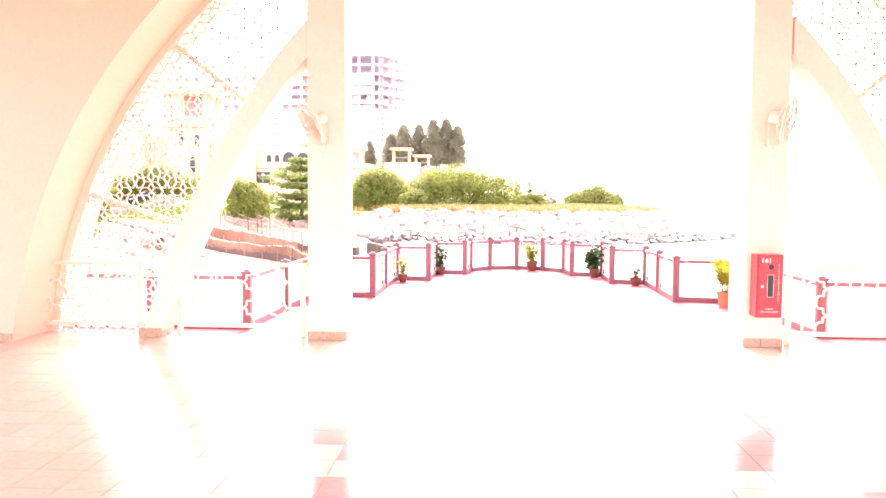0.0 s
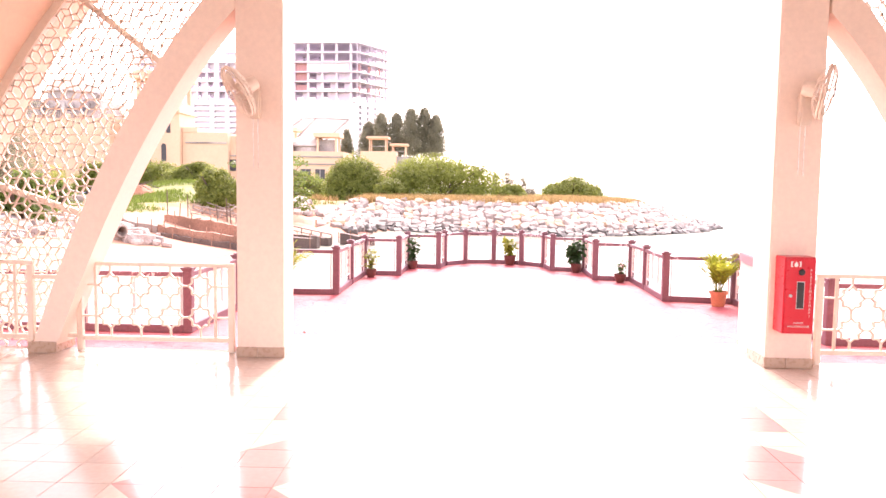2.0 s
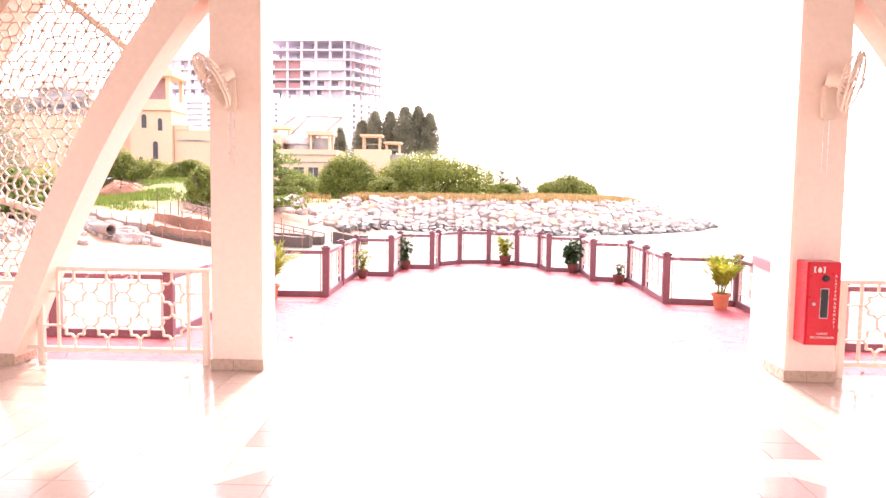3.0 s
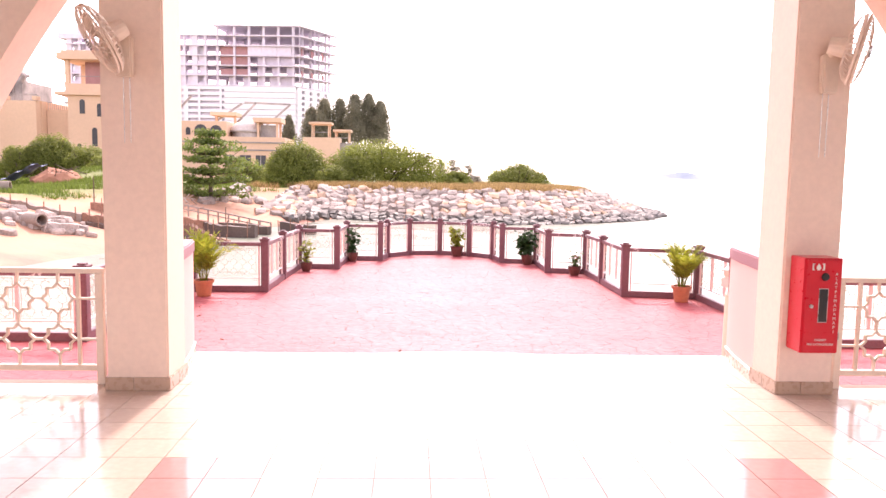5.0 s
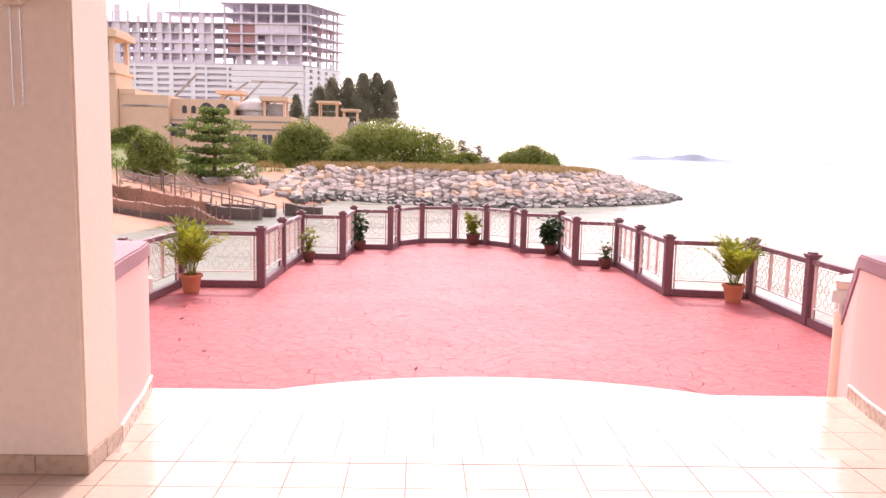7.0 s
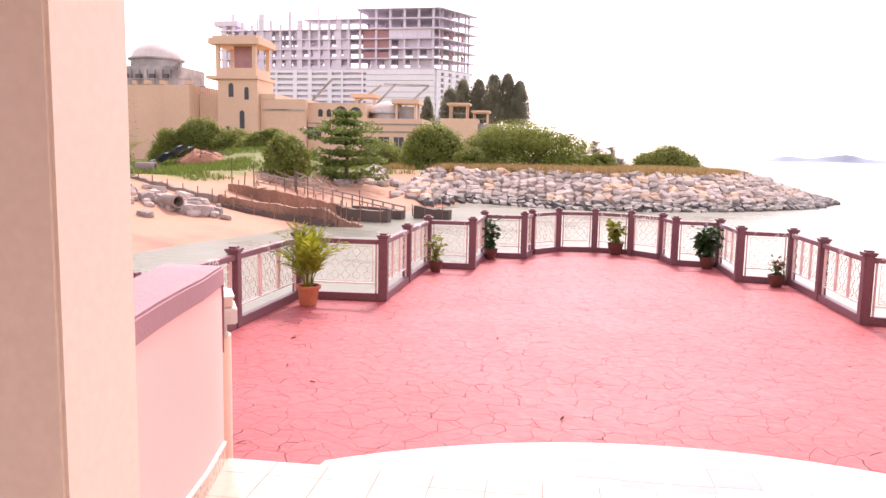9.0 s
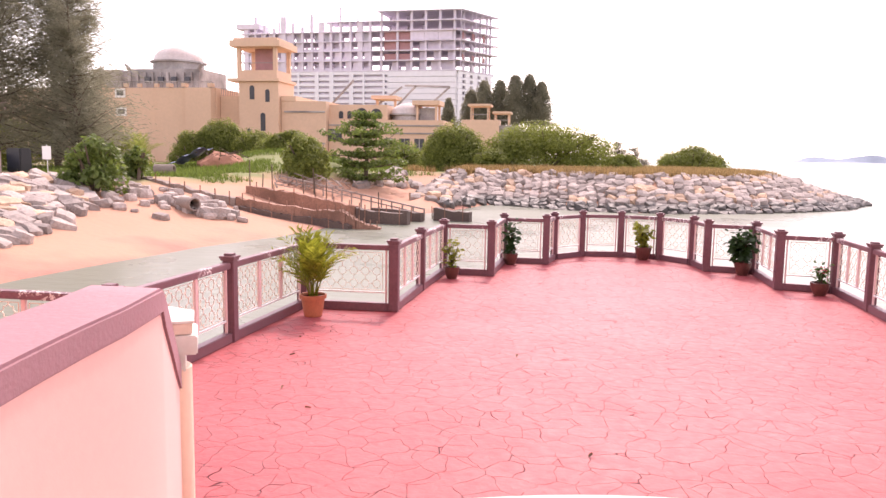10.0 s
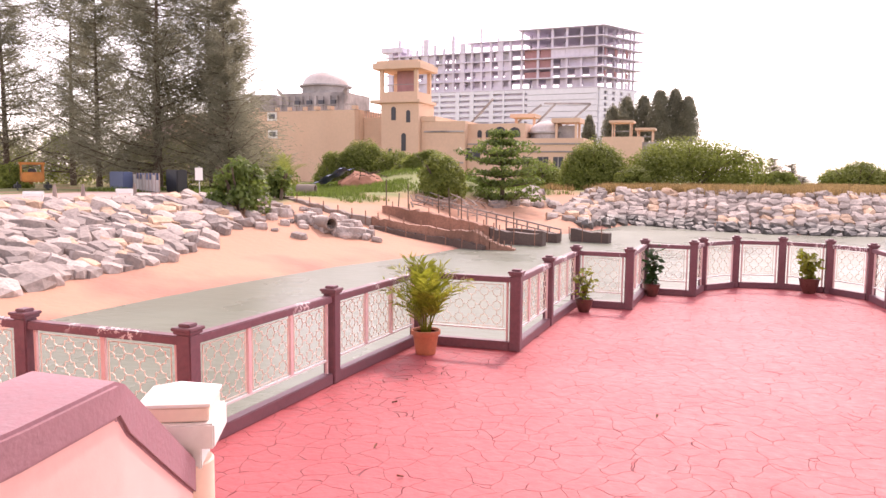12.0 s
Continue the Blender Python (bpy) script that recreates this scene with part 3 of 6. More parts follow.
        bm.faces.new((base[4 + k], base[4 + (k + 1) % 4], tip))
    bm.faces.new(list(reversed(base[:4])))
    part("pyramid_top", bm, WHITE, p)


stair_wall(False)
stair_wall(True)


# ---- deck railing ----
def deck_post():
    p = thing("railing_post", (0, 0, 0), "maroon-painted square railing post with a stepped cap", "post", "deck railing posts")
    part("shaft", box(bmesh.new(), -0.075, 0.075, -0.075, 0.075, 0, 1.055, 0.01), MAROON, p)
    part("collar", box(bmesh.new(), -0.09, 0.09, -0.09, 0.09, 1.055, 1.085, 0.006), MAROON, p)
    part("cap", box(bmesh.new(), -0.105, 0.105, -0.105, 0.105, 1.085, 1.115, 0.008), MAROON, p)
    part("knob", box(bmesh.new(), -0.06, 0.06, -0.06, 0.06, 1.115, 1.145, 0.008), MAROON, p)
    return p


def star8(cx, cz, r):
    pts = []
    for k in range(16):
        a = k * math.pi / 8
        rr = r if k % 4 == 0 else (r * 0.98 if k % 4 == 2 else r * 0.745)
        pts.append((cx + rr * math.cos(a), cz + rr * math.sin(a)))
    return pts


def deck_panel(a, b):
    """One railing bay between two posts: rails, upright frame bars and a pierced white panel."""
    (xa, ya), (xb, yb) = a, b
    L = math.hypot(xb - xa, yb - ya)
    rz = math.degrees(math.atan2(yb - ya, xb - xa))
    t = thing("railing_bay", (xa, ya, DZ), "maroon railing bay with a pierced white panel over the water", "railing", "deck railing bays", rz=rz)
    l0, l1 = 0.075, L - 0.075
    part("top_rail", box(bmesh.new(), l0, l1, -0.055, 0.055, 0.955, 1.035, 0.01), RAIL_PAINT, t)
    part("bottom_rail", box(bmesh.new(), l0, l1, -0.06, 0.06, 0.0, 0.13, 0.01), MAROON, t)
    u0, u1, z0, z1 = l0 + 0.05, l1 - 0.05, 0.275, 0.945
    for x in (u0, u1):
        part("frame_upright", box(bmesh.new(), x - 0.014, x + 0.014, -0.014, 0.014, 0.13, 0.955), PALEPINK, t)
    part("frame_bottom", box(bmesh.new(), u0 + 0.014, u1 - 0.014, -0.012, 0.012, z0, z0 + 0.022), WHITE, t)
    n = (1 if abs(xb - xa) > abs(yb - ya) else 2) if L > 1.6 else 0
    cuts = [u0 + (u1 - u0) * k / (n + 1) for k in range(n + 2)]
    for x in cuts[1:-1]:
        part("divider", box(bmesh.new(), x - 0.025, x + 0.025, -0.016, 0.016, z0 + 0.022, 0.955), PALEPINK, t)
    for a, b in zip(cuts, cuts[1:]):
        bm = bmesh.new()
        a, b, lo, hi = a + 0.06, b - 0.06, z0 + 0.05, z1 - 0.03
        for x in (a, b):
            bar(bm, (x, 0, lo), (x, 0, hi), 0.010, 0.008, (1, 0, 0))
        for z in (lo, hi):
            bar(bm, (a, 0, z), (b, 0, z), 0.010, 0.008)
        nx, nz = max(2, round((b - a) / 0.20)), 3
        sx, sz = (b - a) / nx, (hi - lo) / nz
        for i in range(nx):
            for j in range(nz):
                cx, cz, r = a + (i + 0.5) * sx, lo + (j + 0.5) * sz, min(sx, sz) * 0.40
                outline_bars(bm, star8(cx, cz, r), 0.006, 0.009, 0.0)
                for ux, uz, ex in ((1, 0, sx / 2), (-1, 0, sx / 2), (0, 1, sz / 2), (0, -1, sz / 2)):
                    bar(bm, (cx + ux * r, 0, cz + uz * r), (cx + ux * ex, 0, cz + uz * ex), 0.009, 0.006, (1, 0, 0) if uz else (0, 0, 1))
        part("pierced_panel", bm, CREAM_METAL, t, "thin cream star-pierced panel")
    return t


first = deck_post()
first.matrix_basis = pose(*POSTS[0], DZ)
for x, y in POSTS[1:]:
    copy_thing(first, pose(x, y, DZ))
for a, b in zip(POSTS, POSTS[1:]):
    deck_panel(a, b)


# ---- pavilion railing ----
def pavilion_railing(x0, x1):
    t = thing("star_railing", (x0, 8.62, 0), "cream metal railing panel with two rows of eight-pointed stars", "railing", "pavilion railings")
    L = x1 - x0
    for x in (0, L):
        part("post", box(bmesh.new(), x - 0.028, x + 0.028, -0.028, 0.028, 0, 0.84, 0.004), CREAM_METAL, t)
    part("top_rail", box(bmesh.new(), -0.03, L + 0.03, -0.03, 0.03, 0.842, 0.88, 0.004), CREAM_METAL, t)
    part("bottom_rail", box(bmesh.new(), 0.03, L - 0.03, -0.022, 0.022, 0.10, 0.145, 0.004), CREAM_METAL, t)
    for x in (0.16, L - 0.16):
        part("inner_upright", box(bmesh.new(), x - 0.012, x + 0.012, -0.014, 0.014, 0.146, 0.84), CREAM_METAL, t)
    bm = bmesh.new()
    sp = (L - 0.32) / 4
    r = 0.118
    for i in range(4):
        cx = 0.16 + sp * (i + 0.5)
        for cz in (0.34, 0.65):
            outline_bars(bm, star8(cx, cz, r), 0.017, 0.026, 0)
        bar(bm, (cx, 0, 0.65 + r), (cx, 0, 0.842), 0.024, 0.017)
        bar(bm, (cx, 0, 0.34 - r), (cx, 0, 0.146), 0.024, 0.017)
        bar(bm, (cx, 0, 0.34 + r), (cx, 0, 0.65 - r), 0.024, 0.017)
        if i:
            for cz in (0.34, 0.65):
                bar(bm, (cx - sp + r, 0, cz), (cx - r, 0, cz), 0.024, 0.017)
    for cz in (0.34, 0.65):
        bar(bm, (0.028, 0, cz), (0.16 + sp / 2 - r, 0, cz), 0.024, 0.017)
        bar(bm, (L - 0.028, 0, cz), (L - 0.16 - sp / 2 + r, 0, cz), 0.024, 0.017)
    part("star_lattice", bm, CREAM_METAL, t)
    return t


def link_bars(x0, x1):
    t = thing("railing_link", (x0, 8.62, 0), "pair of cream bars joining two railing panels", "railing", "pavilion railing links")
    for z in (0.70, 0.12):
        part("bar", box(bmesh.new(), 0.03, x1 - x0 - 0.03, -0.018, 0.018, z, z + 0.04), CREAM_METAL, t)


for s in (0, 1):
    m = (lambda x: 2 * AX - x) if s else (lambda x: x)
    for a, b in ((-3.48, -1.97), (-5.50, -3.97)):
        pavilion_railing(*sorted((m(a), m(b))))
    link_bars(*sorted((m(-3.97), m(-3.48))))


# ---- wall fans ----
def wall_fan(base, head, normal, label):
    """A wall fan: bracket box on the column, arm, motor, wire cage and blades."""
    f = thing("wall_fan", base, label, "fan", "wall fans")
    b = Vector(base)
    h, n = Vector(head) - b, Vector(normal).normalized()
    part("bracket", box(bmesh.new(), -0.06, 0.06, -0.07, 0.0, -0.16, 0.12, 0.012), CREAM_METAL, f)
    part("switch_box", box(bmesh.new(), -0.045, 0.045, -0.085, -0.071, -0.12, -0.03, 0.004), CREAM_METAL, f)
    part("arm", rod(bmesh.new(), (0, -0.04, 0.10), h - n * 0.12, 0.022, n=10), CREAM_METAL, f)
    part("motor", rod(bmesh.new(), h - n * 0.15, h - n * 0.02, 0.06, 0.075, n=16), CREAM_METAL, f)
    q = n.to_track_quat("Z", "Y").to_matrix()
    R = 0.24
    bm = bmesh.new()
    def ring(rad, z, seg=32, th=0.004):
        pts = [h + q @ Vector((rad * math.cos(k * math.tau / seg), rad * math.sin(k * math.tau / seg), z)) for k in range(seg)]
        for a, c in zip(pts, pts[1:] + pts[:1]):
            rod(bm, a, c, th, n=4, caps=False)
    ring(R, 0.03, th=0.011)
    ring(R, 0.055, th=0.009)
    ring(R * 0.6, 0.10, 24, 0.003)
    ring(R * 0.6, -0.03, 24, 0.003)
    for k in range(36):
        a = k * math.tau / 36
        c, s = math.cos(a), math.sin(a)
        for z1, z2 in ((0.11, 0.05), (-0.04, 0.03)):
            p = [h + q @ Vector((r * c, r * s, z)) for r, z in ((0.05, z1), (R * 0.6, z1 * 0.92), (R * 0.9, (z1 + z2) / 2), (R, z2))]
            for u, v in zip(p, p[1:]):
                rod(bm, u, v, 0.0036, n=3, caps=False)
    part("cage", bm, CREAM_METAL, f)
    for k in range(3):
        bm = bmesh.new()
        a0 = k * math.tau / 3
        pts = []
        for i in range(6):
            r = 0.04 + 0.17 * i / 5
            wd = 0.05 + 0.10 * math.sin(i / 5 * 2.2)
            for sgn in (-1, 1):
                pts.append(bm.verts.new(h + q @ Vector((r * math.cos(a0 + sgn * wd / max(r, 0.06) * 0.5), r * math.sin(a0 + sgn * wd / max(r, 0.06) * 0.5), 0.04 + sgn * 0.018))))
        for i in range(5):
            bm.faces.new((pts[2 * i], pts[2 * i + 1], pts[2 * i + 3], pts[2 * i + 2]))
        bmesh.ops.solidify(bm, geom=bm.faces[:], thickness=0.003)
        part("blade", bm, CREAM_METAL, f)
    part("hub", rod(bmesh.new(), h + n * 0.105, h + n * 0.122, 0.055, 0.04, n=18), STEEL, f, "grey fan hub badge")
    bm = bmesh.new()
    for k in range(5):
        o = q @ Vector((0, (k - 2) * 0.017, 0.124))
        d = q @ Vector((0.044 - 0.006 * abs(k - 2), 0, 0))
        rod(bm, h + o - d, h + o + d, 0.004, n=5)
    part("hub_slots", bm, BLACK, f, "dark slots in the hub")
    bm = bmesh.new()
    for x in (-0.02, 0.025):
        rod(bm, (x, -0.005, -0.16), (x, -0.005, -0.62), 0.0025, n=5)
    part("pull_cord", bm, STEEL, f)
    return f


wall_fan((-1.67, FY + 0.012, 2.43), (-1.735, FY - 0.19, 2.515), (-0.74, -0.42, -0.52), "cream wall fan tilted aside on the column")
wall_fan((3.385, FY + 0.012, 2.42), (3.43, FY - 0.22, 2.55), (0.86, -0.44, -0.22), "cream wall fan turned sideways on the column")


# ---- extinguisher cabinet ----
def letter(body, size, at, parent, m, rot=(90, 0, 0), align="CENTER"):
    cu = bpy.data.curves.new("lettering", "FONT")
    cu.body, cu.size, cu.align_x, cu.align_y, cu.extrude = body, size, align, "CENTER", 0.0008
    tmp = bpy.data.objects.new("lettering", cu)
    scene.collection.objects.link(tmp)
    me = bpy.data.meshes.new_from_object(tmp.evaluated_get(bpy.context.evaluated_depsgraph_get()))
    bpy.data.objects.remove(tmp)
    me.materials.append(m)
    ob = new("lettering", me)
    ob.parent = parent
    ob.matrix_basis = pose(*at, *rot)
    return ob


def cabinet():
    c = thing("extinguisher_cabinet", (3.345, FY - 0.001, 0.37), "red metal fire extinguisher cabinet hung on the column", "cabinet")
    part("body", box(bmesh.new(), -0.14, 0.14, -0.20, 0.012, 0, 0.70, 0.006), RED, c)
    door = part("door", box(bmesh.new(), -0.13, 0.13, -0.212, -0.201, 0.012, 0.688, 0.003), RED, c)
    W = -0.2135
    part("window", box(bmesh.new(), -0.025, 0.035, W - 0.002, W, 0.235, 0.475, 0.0008), BLACK, door, "dark glass slot")
    part("window_trim", box(bmesh.new(), -0.03, 0.04, W, W + 0.0012, 0.23, 0.48), STEEL, door)
    part("lock", rod(bmesh.new(), (-0.085, W, 0.35), (-0.085, W - 0.012, 0.35), 0.014, n=14), STEEL, door, "round steel lock")
    part("knob", rod(bmesh.new(), (0.01, W, 0.565), (0.01, W - 0.014, 0.565), 0.03, 0.024, n=18), BLACK, door, "round grey pull")
    bm = bmesh.new()
    for s in (-1, 1):
        box(bm, -0.045 + s * 0.04 - 0.006, -0.045 + s * 0.04 + 0.006, W - 0.001, W, 0.612, 0.662)
        for z in (0.612, 0.655):
            box(bm, min(-0.045 + s * 0.04, -0.045 + s * 0.027), max(-0.045 + s * 0.04, -0.045 + s * 0.027), W - 0.001, W, z, z + 0.007)
    prof = [(-0.045, 0.663), (-0.060, 0.640), (-0.062, 0.624), (-0.050, 0.612), (-0.036, 0.613), (-0.026, 0.626), (-0.030, 0.642)]
    vs = [bm.verts.new((x, W - 0.001, z)) for x, z in prof]
    bm.faces.new(vs)
    part("emblem", bm, WHITE, door, "white bracketed flame sign")
    for k, ch in enumerate("ALATPEMADAMAPI"):
        letter(ch, 0.030, (0.092, W - 0.001, 0.585 - 0.0325 * k), door, WHITE)
    letter("CABINET", 0.022, (0.0, W - 0.001, 0.100), door, WHITE)
    letter("FIRE EXTINGUISHER", 0.022, (0.0, W - 0.001, 0.068), door, WHITE)
    part("hinge", box(bmesh.new(), 0.131, 0.14, -0.208, -0.195, 0.10, 0.16), STEEL, door)
    return c


cabinet()


# ---- sea and shore ----
WZ = -2.8
SHORE = [(-20.8, -60), (-18.7, 25), (-17.8, 32), (-16.7, 39.5), (-15.0, 45), (-13.8, 52), (-12, 60), (-8.8, 70), (-7.5, 76), (-5, 75), (-1, 71.9), (4, 70.4),
         (8.6, 70.8), (13.3, 72.6), (18.6, 76), (24, 81), (29.7, 91), (28, 98), (20, 104), (16, 120), (14, 150), (30, 200), (20, 420), (-620, 420), (-620, -60)]


def inland(x, y):
    """Distance inside the shoreline, negative at sea."""
    best, inside = 1e9, False
    n = len(SHORE)
    for k in range(n):
        (x0, y0), (x1, y1) = SHORE[k], SHORE[(k + 1) % n]
        dx, dy = x1 - x0, y1 - y0
        s = max(0, min(1, ((x - x0) * dx + (y - y0) * dy) / (dx * dx + dy * dy)))
        best = min(best, math.hypot(x - x0 - s * dx, y - y0 - s * dy))
        if (y0 > y) != (y1 > y) and x < x0 + (y - y0) * dx / dy:
            inside = not inside
    return best if inside else -best


def smooth(a, b, v):
    t = max(0, min(1, (v - a) / (b - a)))
    return t * t * (3 - 2 * t)


def height(x, y):
    d = inland(x, y)
    if d < 0:
        return max(-7.0, WZ + d * 0.22)
    zb = WZ + 0.15 * min(d, 4) + 0.23 * max(0, min(d - 4, 8.7))
    zg = WZ + (0.55 - 0.25 * smooth(17, 27, x)) * min(d, 5.0) + 0.02 * min(max(d - 5, 0), 20)
    w = smooth(-13.5, -10.5, x) if y > 60 else 0
    z = zb * (1 - w) + zg * w
    mound = 1.9 * math.exp(-((x + 30) ** 2 / 60 + (y - 84) ** 2 / 60)) + 1.0 * math.exp(-((x + 24) ** 2 / 30 + (y - 74) ** 2 / 40))
    z += mound * smooth(6, 12, d)
    return z + 0.10 * noise.noise(Vector((x * 0.25, y * 0.25, 3.0))) * smooth(0.5, 4, d)


def axis(lo, hi, dense_lo, dense_hi, fine, coarse):
    v, out = lo, []
    while v < hi:
        out.append(v)
        v += fine if dense_lo <= v < dense_hi else coarse
    return out + [hi]


gx, gy = axis(-640, 640, -46, 36, 1.0, 22), axis(-80, 620, 16, 110, 1.0, 22)
verts = [(x, y, height(x, y)) for y in gy for x in gx]
nx_ = len(gx)
faces = [(j * nx_ + i, j * nx_ + i + 1, (j + 1) * nx_ + i + 1, (j + 1) * nx_ + i) for j in range(len(gy) - 1) for i in range(nx_ - 1)]
me = bpy.data.meshes.new("ground")
me.from_pydata(verts, [], faces)
me.materials.append(GROUND)
me.shade_smooth()
tagged(new("ground", me), "sandy beach rising to grassy ground and a filled spit", "ground", "", "structure")
bm = bmesh.new()
vs = [bm.verts.new(p) for p in ((-4000, -1200, WZ), (4000, -1200, WZ), (4000, 4600, WZ), (-4000, 4600, WZ))]
bm.faces.new(vs)
tagged(mesh_ob("water", bm, WATER), "calm grey-green sea with small ripples", "water", "", "structure")


# ---- rocks ----
def rock_mesh(seed, name):
    """A worn block: rounded corners, uneven faces."""
    rg = random.Random(seed)
    bm = bmesh.new()
    bmesh.ops.create_cube(bm, size=2.0)
    bmesh.ops.subdivide_edges(bm, edges=bm.edges[:], cuts=1, use_grid_fill=True)
    ax, ay, az = rg.uniform(0.50, 0.72), rg.uniform(0.44, 0.60), rg.uniform(0.38, 0.52)
    shear = rg.uniform(-0.25, 0.25)
    for v in bm.verts:
        p = v.co.lerp(v.co.normalized() * 1.12, 0.55)
        p += Vector((rg.uniform(-0.13, 0.13), rg.uniform(-0.13, 0.13), rg.uniform(-0.10, 0.10)))
        v.co = (ax * (p.x + shear * p.y), ay * p.y, az * p.z)
    me = bpy.data.meshes.new(name)
    bm.to_mesh(me)
    bm.free()
    return me


ROCKS = [rock_mesh(k, "stone") for k in range(12)]
ROCKS_T = [m.copy() for m in ROCKS[:5]]
ROCKS_W = [m.copy() for m in ROCKS[:6]]
for group, m in ((ROCKS, ROCK), (ROCKS_T, ROCK_T), (ROCKS_W, ROCK_WET)):
    for me in group:
        me.materials.append(m)


def stone_turn(rg, tilt):
    return Euler((tilt[0] + rg.uniform(-0.2, 0.2), tilt[1] + rg.uniform(-0.2, 0.2), rg.uniform(-0.8, 0.8))).to_matrix().to_4x4()


def stone(parent, p, s, rg, meshes, tilt=(0.0, 0.0)):
    ob = new("stone", rg.choice(meshes))
    ob.parent = parent
    ob.matrix_basis = Matrix.Translation(p) @ stone_turn(rg, tilt) @ Matrix.Diagonal((s * rg.uniform(0.8, 1.25), s * rg.uniform(0.8, 1.2), s * rg.uniform(0.8, 1.2), 1))
    return ob


def rest_stones(parent, places, rg, material, tilt):
    """Stones past those that are picked apart singly, joined."""
    vs, fs = [], []
    for p, s in places:
        me = rg.choice(ROCKS)
        M = Matrix.Translation(p) @ stone_turn(rg, tilt) @ Matrix.Diagonal((s, s, s, 1))
        o = len(vs)
        vs += [tuple(M @ v.co) for v in me.vertices]
        fs += [tuple(o + i for i in f.vertices) for f in me.polygons]
    me = bpy.data.meshes.new("small_stones")
    me.from_pydata(vs, [], fs)
    me.materials.append(material)
    ob = new("small_stones", me)
    ob.parent = parent
    return tagged(ob, kind="stuff")


def rock_bank(label, cells, seed, wet_z, tilt):
    rg = random.Random(seed)
    root = thing("rock_revetment", (0, 0, 0), label, "rocks", "", "structure")
    rg.shuffle(cells)
    single, rest = cells[:300], cells[300:]
    for (x, y, z), s in single:
        pool = ROCKS_W if z < wet_z else (ROCKS_T if rg.random() < 0.35 else ROCKS)
        stone(root, (x, y, z), s, rg, pool, tilt)
    rest_stones(root, [c for c in rest if c[0][2] >= wet_z], rg, ROCK_J, tilt)
    wet = [c for c in rest if c[0][2] < wet_z]
    if wet:
        rest_stones(root, wet, rg, ROCK_WJ, tilt)
    return root


rg = random.Random(5)
cells = []
for k in range(-60, 140):
    for j in range(0, 17):
        # along the spit's seaward face
        x = -9.5 + k * 0.80 + rg.uniform(-0.15, 0.15)
        if x > 29.5:
            continue
        ys = None
        for (x0, y0), (x1, y1) in zip(SHORE[8:16], SHORE[9:17]):
            if x0 <= x < x1:
                ys = y0 + (y1 - y0) * (x - x0) / (x1 - x0)
        if ys is None:
            continue
        y = ys - 0.3 + j * 0.56 + (0.3 if k % 2 else 0) + rg.uniform(-0.15, 0.15)
        d = inland(x, y)
        if d > (5.2 if x < 18 else 9):
            continue
        cells.append(((x, y, height(x, y) + rg.uniform(-0.12, 0.08)), rg.uniform(0.62, 0.84)))
for i in range(0, 16):
    for j in range(0, 22):
        x, y = -17.5 + i * 0.72 + rg.uniform(-0.2, 0.2), 68 + j * 0.7 + rg.uniform(-0.2, 0.2)
        steep = math.hypot(height(x + 0.5, y) - height(x - 0.5, y), height(x, y + 0.5) - height(x, y - 0.5))
        if steep > 0.27 and -2.6 < height(x, y) < 0.1:
            cells.append(((x, y, height(x, y) + 0.05), rg.uniform(0.66, 0.95)))
rock_bank("grey and ochre boulders armouring the filled spit", cells, 11, -2.25, (0.45, 0.0))
cells = []
for i in range(0, 18):
    for j in range(0, 54):
        x, y = -21.6 - i * 0.62 + rg.uniform(-0.2, 0.2), 20 + j * 0.70 + (0.4 if i % 2 else 0) + rg.uniform(-0.25, 0.25)
        base = -21.4 if y < 36 else -21.4 - (y - 36) * 0.45
        if x > base + rg.uniform(-0.7, 0.7) or inland(x, y) > 13.4 or y > 52:
            continue
        cells.append(((x, y, height(x, y) + rg.uniform(-0.10, 0.12)), rg.uniform(0.62, 1.0)))
near = [c for c in cells if c[0][1] < 44]
rock_bank("pale grey boulders banked below the promenade", near + [c for c in cells if c[0][1] >= 44], 12, -9, (0.0, 0.24))
loose = thing("beach_rubble", (0, 0, 0), "loose stones and rubble scattered on the sand", "rocks", "", "structure")
for _ in range(70):
    x, y = rg.uniform(-29, -19), rg.uniform(43, 51)
    stone(loose, (x, y, height(x, y) + 0.05), rg.uniform(0.25, 0.75), rg, ROCKS)

# promenade along the top of the bank
bm = bmesh.new()
edge_ = [(-33.0, -40), (-32.4, 35), (-31.0, 47), (-31.2, 50), (-32.2, 52.5)]
for (x0, y0), (x1, y1) in zip(edge_, edge_[1:]):
    bar(bm, (x0, y0, -0.22), (x1, y1, -0.22), 0.35, 0.34)
tagged(mesh_ob("kerb", bm, PAVE), "pale pink kerb at the promenade edge", "kerb", "", "structure")
bm = prism(bmesh.new(), [(-44, -40), (-33.2, -40), (-32.6, 35), (-31.2, 47), (-31.4, 50), (-32.4, 52.4), (-34, 56), (-44, 54)], -0.5, -0.11)
tagged(mesh_ob("promenade", bm, PAVE), "pinkish paved promenade above the rock bank", "pavement", "", "structure")


# ---- foliage ----
def leaf_quad(bm, p, n, s, rg, asp=0.55, droop=0.0):
    """One bent leaf of length s at p, facing n."""
    n = n.normalized()
    t = n.cross(Vector((rg.uniform(-1, 1), rg.uniform(-1, 1), rg.uniform(-1, 1))))
    if t.length < 1e-3:
        return
    t.normalize()
    t.z -= droop
    t.normalize()
    b = n.cross(t) * s * asp * 0.5
    v = [bm.verts.new(q) for q in (p, p + t * s * 0.5 + b, p + t * s, p + t * s * 0.5 - b)]
    bm.faces.new(v)


